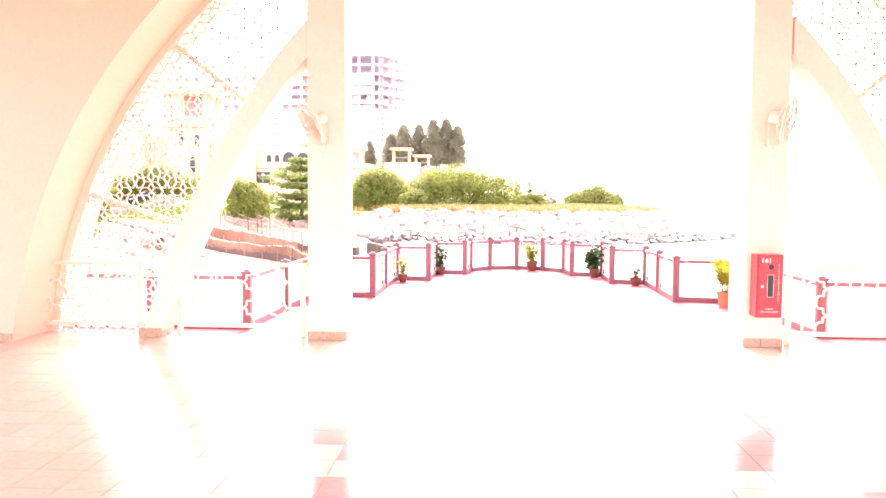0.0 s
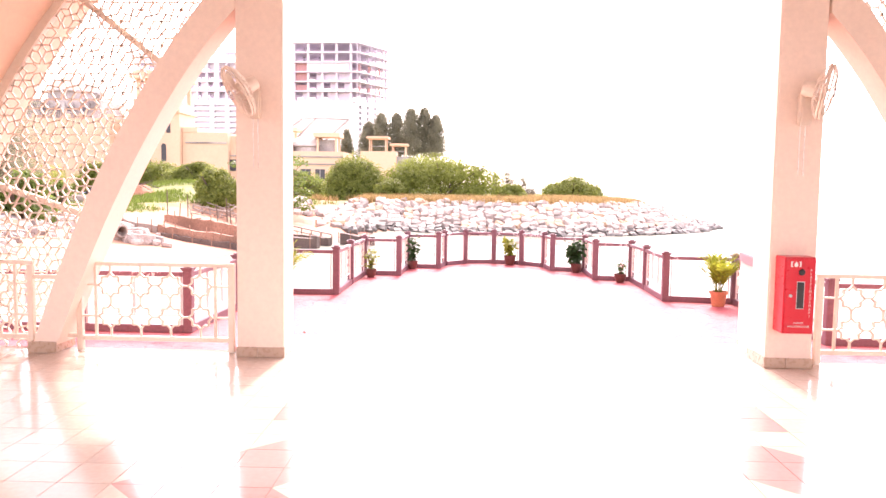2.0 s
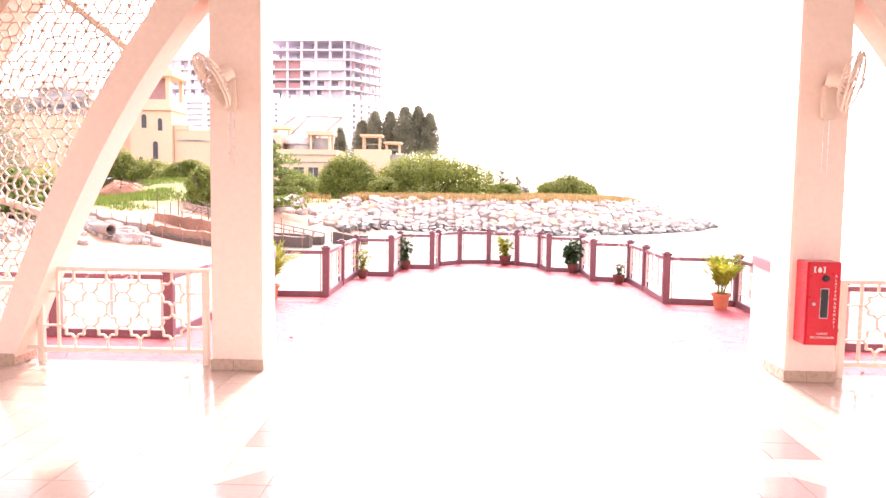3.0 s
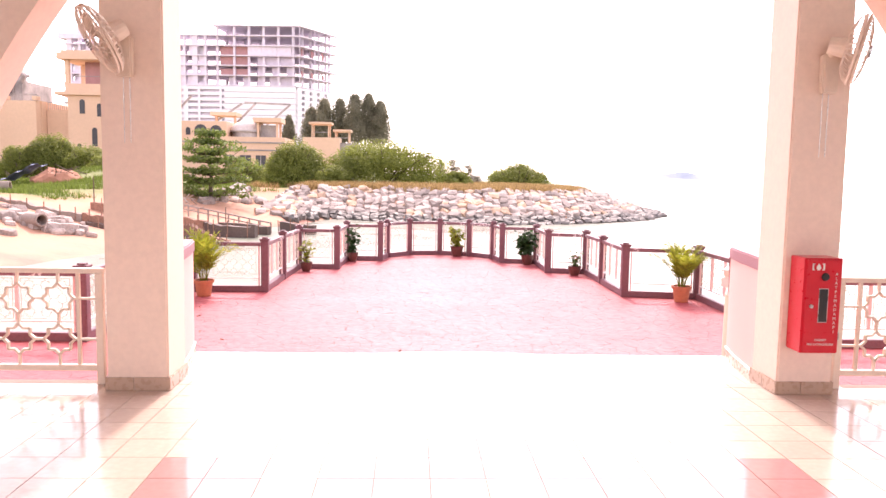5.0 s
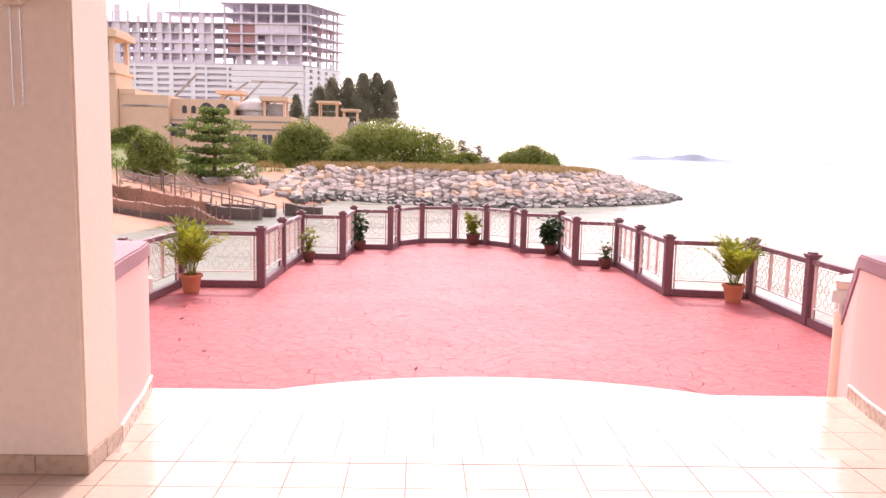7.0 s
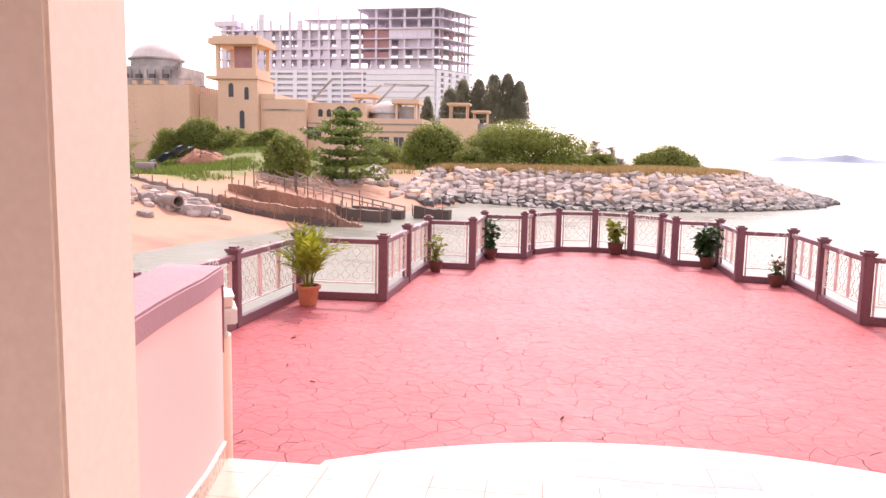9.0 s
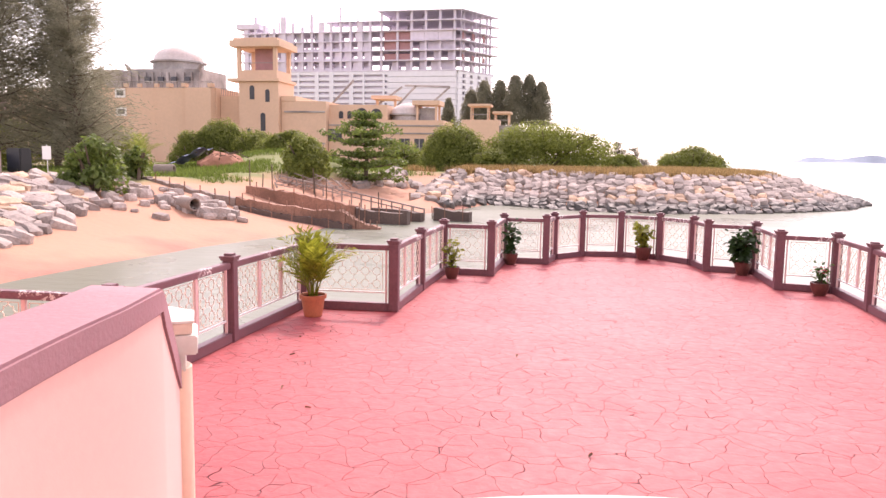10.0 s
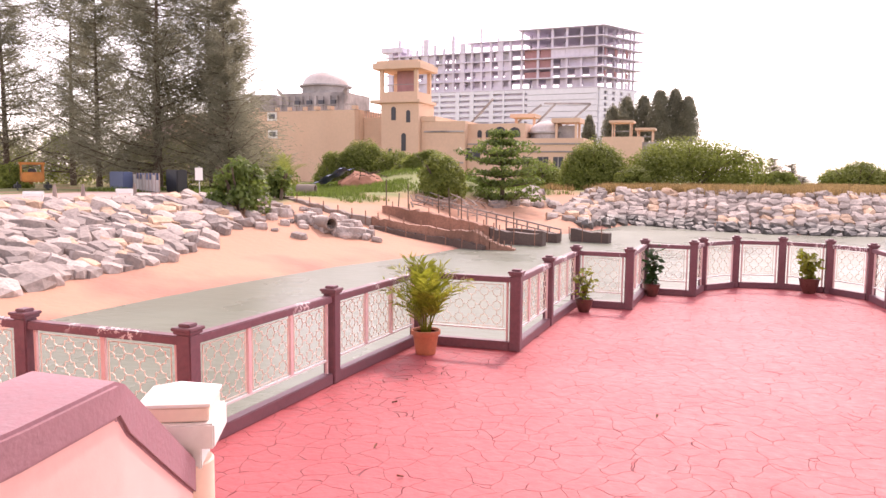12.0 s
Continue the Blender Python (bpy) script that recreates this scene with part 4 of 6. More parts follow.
def clump(bm, c, rad, n, s, rg):
    for _ in range(n):
        d = Vector((rg.gauss(0, 1), rg.gauss(0, 1), rg.gauss(0, 1))).normalized()
        r = rg.uniform(0.55, 1.0) ** 0.5
        p = c + Vector((d.x * rad.x, d.y * rad.y, d.z * rad.z)) * r
        leaf_quad(bm, p, d + Vector((rg.uniform(-0.7, 0.7), rg.uniform(-0.7, 0.7), rg.uniform(0, 0.9))), s * rg.uniform(0.6, 1.3), rg)


def limb(bm, pts, r0, r1, n=7):
    for k, (a, b) in enumerate(zip(pts, pts[1:])):
        m = len(pts) - 1
        rod(bm, a, b, r0 + (r1 - r0) * k / m, r0 + (r1 - r0) * (k + 1) / m, n)


def bush(name, x, y, w, d, h, label, seed, m=None, leaves=5200, s=0.36, lumps=26):
    """A rounded shrub: short stems and a crown of leaf clumps with gaps."""
    rg = random.Random(seed)
    z = height(x, y) - 0.1
    t = thing(name, (x, y, z), label, "bush")
    bm = bmesh.new()
    for k in range(6):
        a = rg.uniform(0, 6.28)
        bm = bmesh.new()
        limb(bm, [Vector((0.2 * math.cos(a), 0.2 * math.sin(a), 0)), Vector((w * 0.2 * math.cos(a), d * 0.2 * math.sin(a), h * 0.45)), Vector((w * 0.38 * math.cos(a), d * 0.38 * math.sin(a), h * 0.75))], 0.10, 0.03)
        part("stem", bm, BARK, t)
    bm = bmesh.new()
    for k in range(lumps):
        a, r = rg.uniform(0, 6.28), math.sqrt(rg.random())
        px, py = r * math.cos(a), r * math.sin(a)
        top = math.sqrt(max(0.05, 1 - r * r))
        pz = (rg.uniform(0.82, 1.0) if k % 3 else rg.uniform(0.1, 0.8)) * top
        c = Vector((px * w * 0.42, py * d * 0.42, max(0.18 * h, pz * h * 0.86)))
        k2 = rg.uniform(0.7, 1.25)
        clump(bm, c, Vector((w * 0.15 * k2, d * 0.15 * k2, h * 0.19 * k2)), leaves // lumps, s, rg)
    part("crown", bm, m or LEAF_BUSH, t)
    return t


BUSHES = [("shrub", -13.4, 95, 8.0, 7, 5.6, 1), ("shrub", -2.8, 95, 16.0, 9, 5.6, 2), ("shrub", -8.7, 91.5, 4.5, 4, 2.4, 3), ("shrub", 5.4, 96, 4.4, 4, 2.0, 4),
          ("shrub", 15.4, 112, 10.2, 7, 5.0, 5), ("shrub", -21.5, 104, 7, 5, 3.6, 6), ("shrub", -38.6, 97, 7.5, 6, 4.8, 8),
          ("shrub", -43.4, 98, 8, 6, 6.0, 9), ("shrub", -46.8, 97, 6, 5, 4.8, 10), ("shrub", -34.5, 93, 6, 5, 3.4, 11), ("shrub", -21.4, 66.8, 4.2, 3.4, 3.5, 12), ("shrub", -29.6, 86, 6.5, 4, 2.6, 13)]
for nm, x, y, w, d, h, sd in BUSHES:
    bush(nm, x, y, w, d, h, "rounded wild green shrub on the shore", sd, None, 34000 if w > 7.9 else 15000, 0.25 if w > 7.9 else 0.22, 110 if w > 7.9 else 60)
for k, (x, y, w, h) in enumerate([(-50, 84, 9, 5.0), (-57, 80, 9, 5.5), (-64, 82, 10, 6), (-73, 80, 11, 7), (-82, 78, 11, 7), (-66, 62, 5, 3.0), (-60, 60, 4, 2.4), (-78, 66, 7, 5)]):
    bush("shrub", x, y, w, w * 0.7, h, "yellow-green shrubs under the casuarina trees", 60 + k, None, 7000, 0.34, 44)
bush("shrub", -26.0, 45.8, 3.4, 3.0, 3.4, "broad-leaved green shrub beside the sand", 21, LEAF_ALMOND, 2200, 0.34, 30)
bush("shrub", -26.9, 51.4, 1.7, 1.6, 2.3, "small broad-leaved shrub beside the sand", 22, LEAF_ALMOND, 1100, 0.32, 16)


def almond_tree(x, y, h, seed):
    """Tiered tree: level whorls of limbs, each carrying flat trays of leaves."""
    rg = random.Random(seed)
    z = height(x, y) - 0.1
    t = thing("almond_tree", (x, y, z), "tiered green tree with level branches by the water", "tree")
    bm = bmesh.new()
    limb(bm, [Vector((0, 0, 0)), Vector((0.1, 0, h * 0.35)), Vector((-0.1, 0.1, h * 0.7)), Vector((0, 0, h))], 0.22, 0.04, 9)
    cr = bmesh.new()
    for tier in range(7):
        f = tier / 6
        zt = h * (0.10 + 0.84 * f) + rg.uniform(-0.25, 0.25)
        reach = h * (0.74 - 0.54 * f ** 1.3) * rg.uniform(0.6, 1.25)
        nb = 7 if tier < 5 else 4
        for k in range(nb):
            a = k * math.tau / nb + tier * 0.7 + rg.uniform(-0.3, 0.3)
            rr = reach * rg.uniform(0.4, 1.3)
            e = Vector((rr * math.cos(a), rr * math.sin(a), zt + rr * rg.uniform(0.0, 0.34)))
            limb(bm, [Vector((0, 0, zt)), Vector((e.x * 0.5, e.y * 0.5, zt + rr * 0.05)), e], 0.07, 0.02, 5)
            for q in range(5):
                c = Vector((e.x * (0.3 + 0.175 * q), e.y * (0.3 + 0.175 * q), zt + rr * 0.16 * (0.3 + 0.175 * q) + 0.12))
                clump(cr, c + Vector((rg.uniform(-0.4, 0.4), rg.uniform(-0.4, 0.4), e.z - zt - rr * 0.16 if q > 2 else 0)), Vector((0.58, 0.58, 0.19)), 38, 0.30, rg)
    part("trunk", bm, BARK, t)
    part("crown", cr, LEAF_ALMOND, t)


almond_tree(-17.6, 71.6, 6.4, 31)


def casuarina(x, y, h, seed, w=0.2, n=12000, label="tall feathery casuarina tree with drooping needles"):
    """A tall thin trunk with upswept limbs and hanging needle sprays."""
    rg = random.Random(seed)
    z = height(x, y) - 0.1
    t = thing("casuarina_tree", (x, y, z), label, "tree", "casuarina trees")
    bm = bmesh.new()
    lean = (rg.uniform(-0.5, 0.5), rg.uniform(-0.5, 0.5))
    def axis_at(f):
        return Vector((lean[0] * f * f, lean[1] * f * f, h * f))
    limb(bm, [axis_at(k / 6) for k in range(7)], h * 0.016, 0.03, 8)
    cr = bmesh.new()
    nl = 84
    per = n // nl
    for k in range(nl):
        f = 0.05 + 0.93 * (k + rg.random()) / nl
        a = rg.uniform(0, 6.28)
        reach = h * w * (1.12 - f) ** 0.6 * rg.uniform(0.5, 1.2)
        p0 = axis_at(f)
        e = p0 + Vector((reach * math.cos(a), reach * math.sin(a), reach * rg.uniform(0.15, 0.55)))
        mid = p0.lerp(e, 0.5) + Vector((0, 0, -0.06 * reach))
        limb(bm, [p0, mid, e], 0.05 + 0.05 * (1 - f), 0.015, 4)
        for _ in range(per):
            s = rg.uniform(0.18, 1.08)
            p = (p0.lerp(mid, s * 2) if s < 0.5 else mid.lerp(e, s * 2 - 1)) + Vector((rg.gauss(0, 0.17), rg.gauss(0, 0.17), rg.gauss(0, 0.13))) * reach
            d = Vector((math.cos(a) + rg.gauss(0, 0.6), math.sin(a) + rg.gauss(0, 0.6), rg.uniform(-1.0, 0.5))).normalized() * rg.uniform(0.35, 0.85) * (h / 18)
            sd = d.cross(Vector((rg.uniform(-1, 1), rg.uniform(-1, 1), rg.uniform(-1, 1))))
            if sd.length < 1e-3:
                continue
            sd = sd.normalized() * 0.026 * max(0.5, h / 18) * (2.2 if y > 140 else 1.0)
            cr.faces.new([cr.verts.new(q) for q in (p - sd, p + d * 0.5 - sd * 0.3 + Vector((0, 0, 0.03)), p + d, p + sd)])
    part("trunk", bm, BARK, t)
    part("crown", cr, NEEDLE, t)


for k, (x, y, h) in enumerate([(-41.0, 66, 13.5), (-43.4, 69, 18.0), (-46.5, 71, 22), (-49.5, 67, 23), (-54, 72, 24), (-59.5, 70, 21), (-67, 74, 22), (-72, 70, 23)]):
    casuarina(x, y, h, 100 + k, 0.28, 17000)


def grove_tree(x, y, h, w, seed):
    """A dense distant casuarina: a pointed crown of many small sprays down to the ground."""
    rg = random.Random(seed)
    z = height(x, y) - 0.1
    t = thing("casuarina_tree", (x, y, z), "dense pointed casuarina in a distant grove", "tree", "grove trees")
    part("trunk", rod(bmesh.new(), (0, 0, 0), (0, 0, h * 0.9), 0.22, 0.05, 7), BARK, t)
    cr = bmesh.new()
    for _ in range(14000):
        f = rg.random() if rg.random() < 0.35 else rg.uniform(0.45, 1.0)
        a = rg.uniform(0, 6.28)
        lump = 0.76 + 0.30 * math.sin(a * 3 + seed + f * 5) * math.sin(f * 22 + seed)
        r = 1.12 * w * (1.01 - f) ** 0.46 * lump * math.sqrt(rg.random()) + 0.1
        p = Vector((r * math.cos(a), r * math.sin(a), h * (0.05 + 1.0 * f) + rg.gauss(0, 0.25)))
        leaf_quad(cr, p, Vector((math.cos(a) + rg.gauss(0, 0.5), math.sin(a) + rg.gauss(0, 0.5), rg.uniform(-0.3, 0.9))), rg.uniform(0.28, 0.55), rg, 0.4)
    part("crown", cr, NEEDLE, t)


for k, (x, y, h, w) in enumerate([(-23.4, 184, 15.6, 4.4), (-20.2, 182, 17.4, 4.6), (-16.8, 184, 17.8, 4.8), (-13.2, 182, 18.6, 5.0), (-10.2, 184, 18.4, 5.0), (-7.4, 183, 16.8, 4.6), (-29.0, 186, 14.0, 2.8)]):
    grove_tree(x, y, h, w, 200 + k)
for k, (x, y, h) in enumerate([(5.6, 152, 4.0), (8.2, 150, 4.6), (10.8, 152, 4.5), (13.2, 151, 3.6)]):
    casuarina(x, y, h, 300 + k, 0.6, 5000, "low distant casuarina scrub on the spit")


def tufts(name, label, places, m, s, seed):
    rg = random.Random(seed)
    vs, fs = [], []
    for x, y in places:
        z = height(x, y) - 0.03
        for _ in range(5):
            a, hh = rg.uniform(0, 6.28), s * rg.uniform(0.5, 1.3)
            dx, dy = math.cos(a), math.sin(a)
            ln = rg.uniform(0.1, 0.5) * hh
            o = len(vs)
            wd = 0.05 * s + 0.02
            px, py = x + rg.uniform(-0.3, 0.3), y + rg.uniform(-0.3, 0.3)
            vs += [(px - dy * wd, py + dx * wd, z), (px + dy * wd, py - dx * wd, z), (px + dx * ln, py + dy * ln, z + hh)]
            fs.append((o, o + 1, o + 2))
    me = bpy.data.meshes.new(name)
    me.from_pydata(vs, [], fs)
    me.materials.append(m)
    return tagged(new(name, me), label, "grass", "", "stuff")


rg = random.Random(77)
dry = []
while len(dry) < 6500:
    x, y = rg.uniform(-17, 27), rg.uniform(75, 104)
    d = inland(x, y)
    if x < 22 and height(x, y) > -0.2 and 4.4 < d < (9.5 if rg.random() < 0.7 else 16):
        dry.append((x, y))
tufts("dry_grass", "strip of tall dry grass along the spit top", dry, DRYGRASS, 0.62, 1)
green = []
while len(green) < 7000:
    x, y = rg.uniform(-48, -14), rg.uniform(56, 100)
    d = inland(x, y)
    if d > 11 and noise.noise(Vector((x * 0.2, y * 0.2, 0))) > -0.15:
        green.append((x, y))
tufts("grass", "rough green grass and weeds behind the beach", green, GRASS, 0.38, 2)


# ---- far buildings ----
def tower_block():
    """A half-finished high building: raw slabs and columns above, white banded cladding below."""
    b = thing("unfinished_tower_block", (-43.5, 290, -1), "unfinished concrete high-rise with open floors and white banded cladding", "building", rz=176.0)
    rg = random.Random(9)
    Z0, FH, U1, U2, DP, SK = 34.0, 3.58, 30.0, 86.0, 20.0, 10.5
    def side(v, out=0.0):
        """The skewed end face: its place along u at the depth v."""
        return v / DP * SK - out
    def plate(u1, out, front, z0, z1):
        return prism(bmesh.new(), [(side(0, out), front), (side(-DP, out), -DP - out), (u1, -DP), (u1, front)], z0, z1)
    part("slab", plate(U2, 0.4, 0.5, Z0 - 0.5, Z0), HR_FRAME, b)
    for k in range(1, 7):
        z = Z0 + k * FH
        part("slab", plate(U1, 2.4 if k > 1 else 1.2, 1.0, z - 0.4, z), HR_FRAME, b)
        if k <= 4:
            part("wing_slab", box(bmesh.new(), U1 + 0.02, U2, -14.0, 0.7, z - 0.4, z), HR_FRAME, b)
    part("wing_slab", box(bmesh.new(), U1 + 0.02, U1 + 21, -10.0, 0.7, Z0 + 5 * FH - 0.3, Z0 + 5 * FH), HR_FRAME, b)
    part("long_beam", box(bmesh.new(), U1, U1 + 26, -1.0, -0.5, Z0 + 5.6 * FH - 0.3, Z0 + 5.6 * FH), HR_FRAME, b)
    part("corner_block", box(bmesh.new(), U2 - 8, U2 + 1.5, -9, 0.8, Z0 + 4 * FH + 1.6, Z0 + 5 * FH), HR_FRAME, b)
    # columns of the corner block and of the wing, with bare stubs on the wing's roof
    for u in (0.8, 6.2, 11.6, 17.0, 22.4, 28.6):
        for v in (-0.4, -9.0, -DP + 0.6):
            w = 0.42
            part("column", box(bmesh.new(), u - w + side(v) * (1 - u / 34), u + w + side(v) * (1 - u / 34), v - w, v + w, Z0, Z0 + 6 * FH - 0.4), HR_FRAME, b)
    for v in (-4.6, -13.2, -16.8):
        part("column", box(bmesh.new(), side(v) + 0.2, side(v) + 1.0, v - 0.4, v + 0.4, Z0, Z0 + 6 * FH - 0.4), HR_FRAME, b)
    u, n = U1 + 3.0, 0
    while u < U2:
        w = 1.0 if n % 4 == 1 else 0.45
        stub = rg.uniform(1.8, 5.2) if n % 3 else rg.uniform(4.5, 7.0)
        part("column", box(bmesh.new(), u - w, u + w, -0.9, 0.3, Z0, Z0 + 4 * FH + (stub if u > U1 + 21 else FH - 0.3)), HR_FRAME, b)
        part("column", box(bmesh.new(), u - 0.4, u + 0.4, -13.5, -12.7, Z0, Z0 + 4 * FH - 0.4), HR_FRAME, b)
        u += 3.9
        n += 1
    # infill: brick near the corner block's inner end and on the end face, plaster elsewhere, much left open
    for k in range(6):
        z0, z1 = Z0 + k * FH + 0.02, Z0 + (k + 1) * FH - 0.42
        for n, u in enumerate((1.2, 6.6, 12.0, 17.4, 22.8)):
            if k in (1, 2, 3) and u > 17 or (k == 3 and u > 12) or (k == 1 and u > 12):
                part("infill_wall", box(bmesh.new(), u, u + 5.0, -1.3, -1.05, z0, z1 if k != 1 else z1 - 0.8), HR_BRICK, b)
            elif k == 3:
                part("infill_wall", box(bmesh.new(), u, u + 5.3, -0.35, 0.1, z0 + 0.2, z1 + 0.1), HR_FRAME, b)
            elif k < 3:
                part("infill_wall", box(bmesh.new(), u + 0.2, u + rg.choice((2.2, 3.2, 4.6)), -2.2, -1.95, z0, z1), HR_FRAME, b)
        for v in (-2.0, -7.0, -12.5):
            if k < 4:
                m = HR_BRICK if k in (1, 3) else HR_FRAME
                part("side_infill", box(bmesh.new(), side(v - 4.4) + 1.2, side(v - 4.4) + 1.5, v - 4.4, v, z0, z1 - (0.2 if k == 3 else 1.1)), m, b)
    for k in range(4):
        z0, z1 = Z0 + k * FH + 0.02, Z0 + (k + 1) * FH - 0.42
        u = U1 + 3.5
        while u < U2 - 4:
            pick = rg.random()
            if pick < 0.40:
                part("infill_wall", box(bmesh.new(), u, u + rg.uniform(1.2, 2.8), -0.75, -0.5, z0, z1), HR_FRAME, b)
            elif pick < 0.80:
                part("infill_wall", box(bmesh.new(), u, u + 2.9, -2.6, -2.3, z0, z1), HR_WHITE if k % 2 else HR_FRAME, b)
            if k < 3:
                part("spandrel", box(bmesh.new(), u, u + 2.9, -0.7, -0.4, z0, z0 + 0.9), HR_FRAME, b)
            u += 3.9
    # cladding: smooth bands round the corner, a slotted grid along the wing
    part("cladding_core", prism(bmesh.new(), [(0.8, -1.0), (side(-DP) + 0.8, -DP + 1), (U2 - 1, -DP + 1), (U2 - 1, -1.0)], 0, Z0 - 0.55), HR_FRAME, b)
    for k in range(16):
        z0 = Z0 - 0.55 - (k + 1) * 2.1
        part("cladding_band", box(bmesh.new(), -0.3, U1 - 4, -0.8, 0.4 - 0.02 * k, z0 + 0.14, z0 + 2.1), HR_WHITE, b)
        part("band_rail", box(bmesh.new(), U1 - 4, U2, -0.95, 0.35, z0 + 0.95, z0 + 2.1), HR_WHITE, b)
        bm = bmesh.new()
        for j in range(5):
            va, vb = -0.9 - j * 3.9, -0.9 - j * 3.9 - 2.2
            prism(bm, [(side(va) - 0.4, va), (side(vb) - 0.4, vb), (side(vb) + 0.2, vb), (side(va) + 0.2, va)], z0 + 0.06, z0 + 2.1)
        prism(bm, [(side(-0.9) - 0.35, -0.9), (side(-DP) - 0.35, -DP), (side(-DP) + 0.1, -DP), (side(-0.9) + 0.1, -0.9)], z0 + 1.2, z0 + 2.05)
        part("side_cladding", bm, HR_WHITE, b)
    u = U1 - 3
    while u < U2:
        part("pilaster", box(bmesh.new(), u, u + rg.choice((0.8, 1.6, 1.2)), -0.9, 0.6, 0, Z0 - 0.55), HR_WHITE, b)
        u += rg.choice((4.5, 6.0, 8.0))
    bm = bmesh.new()
    for v in (0.6, -7.0, -DP - 1):
        for j in range(6):
            rod(bm, (side(v, 2.3), v, Z0 + j * FH), (side(v, 2.3), v, Z0 + (j + 1) * FH), 0.14, n=5)
    part("scaffold_pole", bm, HR_FRAME, b)
    for u, hgt in ((U1 + 8, 5), (U1 + 15, 9), (U1 + 27, 5), (U1 + 40, 4)):
        part("mast", rod(bmesh.new(), (u, -0.5, Z0 + 4 * FH), (u, -0.5, Z0 + 4 * FH + hgt), 0.4, n=5), HR_FRAME, b)
    return b


tower_block()


def arched_slot(bm, x, z, w, h, y):
    pts = [(x - w / 2, z), (x + w / 2, z)] + [(x + w / 2 * math.cos(a), z + h - w / 2 + w / 2 * math.sin(a)) for a in [k * math.pi / 6 for k in range(7)]]
    lo = [bm.verts.new((p[0], y, p[1])) for p in pts]
    hi = [bm.verts.new((p[0], y + 0.3, p[1])) for p in pts]
    for k in range(len(pts)):
        bm.faces.new((lo[k], lo[(k + 1) % len(pts)], hi[(k + 1) % len(pts)], hi[k]))
    bm.faces.new(lo)


def resort():
    b = thing("peach_resort_building", (0, 125, -0.6), "long peach-rendered building with a weathered dome and a lookout tower", "building")
    def wall(x0, x1, y0, y1, z0, z1, m=BLD_YELLOW, nm="wall"):
        return part(nm, box(bmesh.new(), x0, x1, y0, y1, z0, z1, 0.0), m, b)
    wall(-95, -57.2, 0, 16, 0, 12.4)
    for x0, x1, dy in ((-72.2, -66.9, -0.9), (-66.8, -61.9, -1.3), (-61.8, -57.3, -1.6)):
        wall(x0, x1, dy, -0.02, 0, 12.3, nm="wall_bay")
    for x in (-76.5, -72.4, -70.0, -67.0, -64.5, -61.9, -57.4):
        wall(x - 0.35, x + 0.35, -1.75 if x > -66 else -1.0, -0.6, 12.42, 13.0, nm="parapet_pier")
    bm = bmesh.new()
    for k in range(60):
        x = -76.2 + k * 0.31
        box(bm, x, x + 0.10, -0.55, -0.45, 12.42, 13.25)
    box(bm, -76.2, -57.5, -0.58, -0.42, 13.25, 13.42)
    part("parapet_baluster", bm, BLD_GREY, b, "grey baluster parapet")
    wall(-57.1, -53.3, 1.5, 12, 0, 11.2)
    bm = bmesh.new()
    for k in range(12):
        box(bm, -57.0 + k * 0.31, -56.9 + k * 0.31, 1.6, 1.7, 11.22, 12.3)
    box(bm, -57.0, -53.4, 1.55, 1.75, 12.3, 12.42)
    part("terrace_rail", bm, BLD_GREY, b)
    # lookout tower
    wall(-53.25, -46.6, 0, 7, 0, 13.4, nm="tower_wall")
    wall(-55.0, -46.3, -0.5, 7.4, 13.42, 13.9, nm="tower_cornice")
    wall(-53.6, -46.9, 0.2, 6.6, 13.92, 15.2, nm="tower_base")
    for x in (-53.6, -47.5):
        for y in (0.2, 6.0):
            wall(x, x + 0.6, y, y + 0.6, 15.22, 18.8, nm="tower_pier")
    wall(-54.5, -46.1, -0.6, 7.4, 18.82, 19.8, nm="tower_roof")
    wall(-54.0, -46.6, -0.2, 6.9, 19.82, 20.2, nm="roof_step")
    part("tower_inner", box(bmesh.new(), -51.5, -48, 2.6, 3.0, 15.22, 18.8), HR_BRICK, b)
    part("rail", box(bmesh.new(), -52.0, -47.5, 0.3, 0.36, 16.3, 16.4), BLD_GREY, b)
    for x, z, w, h in ((-49.2, 5.6, 0.8, 2.9), (-48.4, 10.2, 0.7, 2.0), (-51.0, 10.6, 0.8, 2.2), (-51.6, 4.2, 0.6, 1.8)):
        bm = bmesh.new()
        arched_slot(bm, x, z, w, h, -0.06)
        part("slot_window", bm, WINDOW_DARK, b, "tall dark arched slot window")
    for x, z in ((-73.9, 8.0), (-73.5, 2.4), (-74.0, 11.0)):
        fr = part("window_frame", box(bmesh.new(), x - 0.95, x + 0.95, -0.09, -0.01, z - 0.2, z + 1.3), WHITE, b)
        part("pane", box(bmesh.new(), x - 0.6, x + 0.6, -0.14, -0.092, z + 0.15, z + 0.95), WINDOW_DARK, fr)
    # domed drum
    wall(-75.4, -62.4, 5, 15, 12.42, 16.0, BLD_GREY, "drum_wall")
    for k in range(10):
        part("drum_pier", box(bmesh.new(), -75.4 + k * 1.4, -74.9 + k * 1.4, 4.6, 4.98, 12.42, 15.4), BLD_GREY, b)
    for x in (-75.2, -62.6):
        part("horn", rod(bmesh.new(), (x, 5, 15.9), (x + (-0.7 if x < -68 else 0.7), 4.6, 16.8), 0.4, 0.2, 5), BLD_GREY, b)
    part("dome_ring", lathe(bmesh.new(), [(4.3, 16.0), (4.3, 17.3), (4.8, 17.4), (4.8, 17.65)], 28, (-68.9, 10, 0)), BLD_GREY, b)
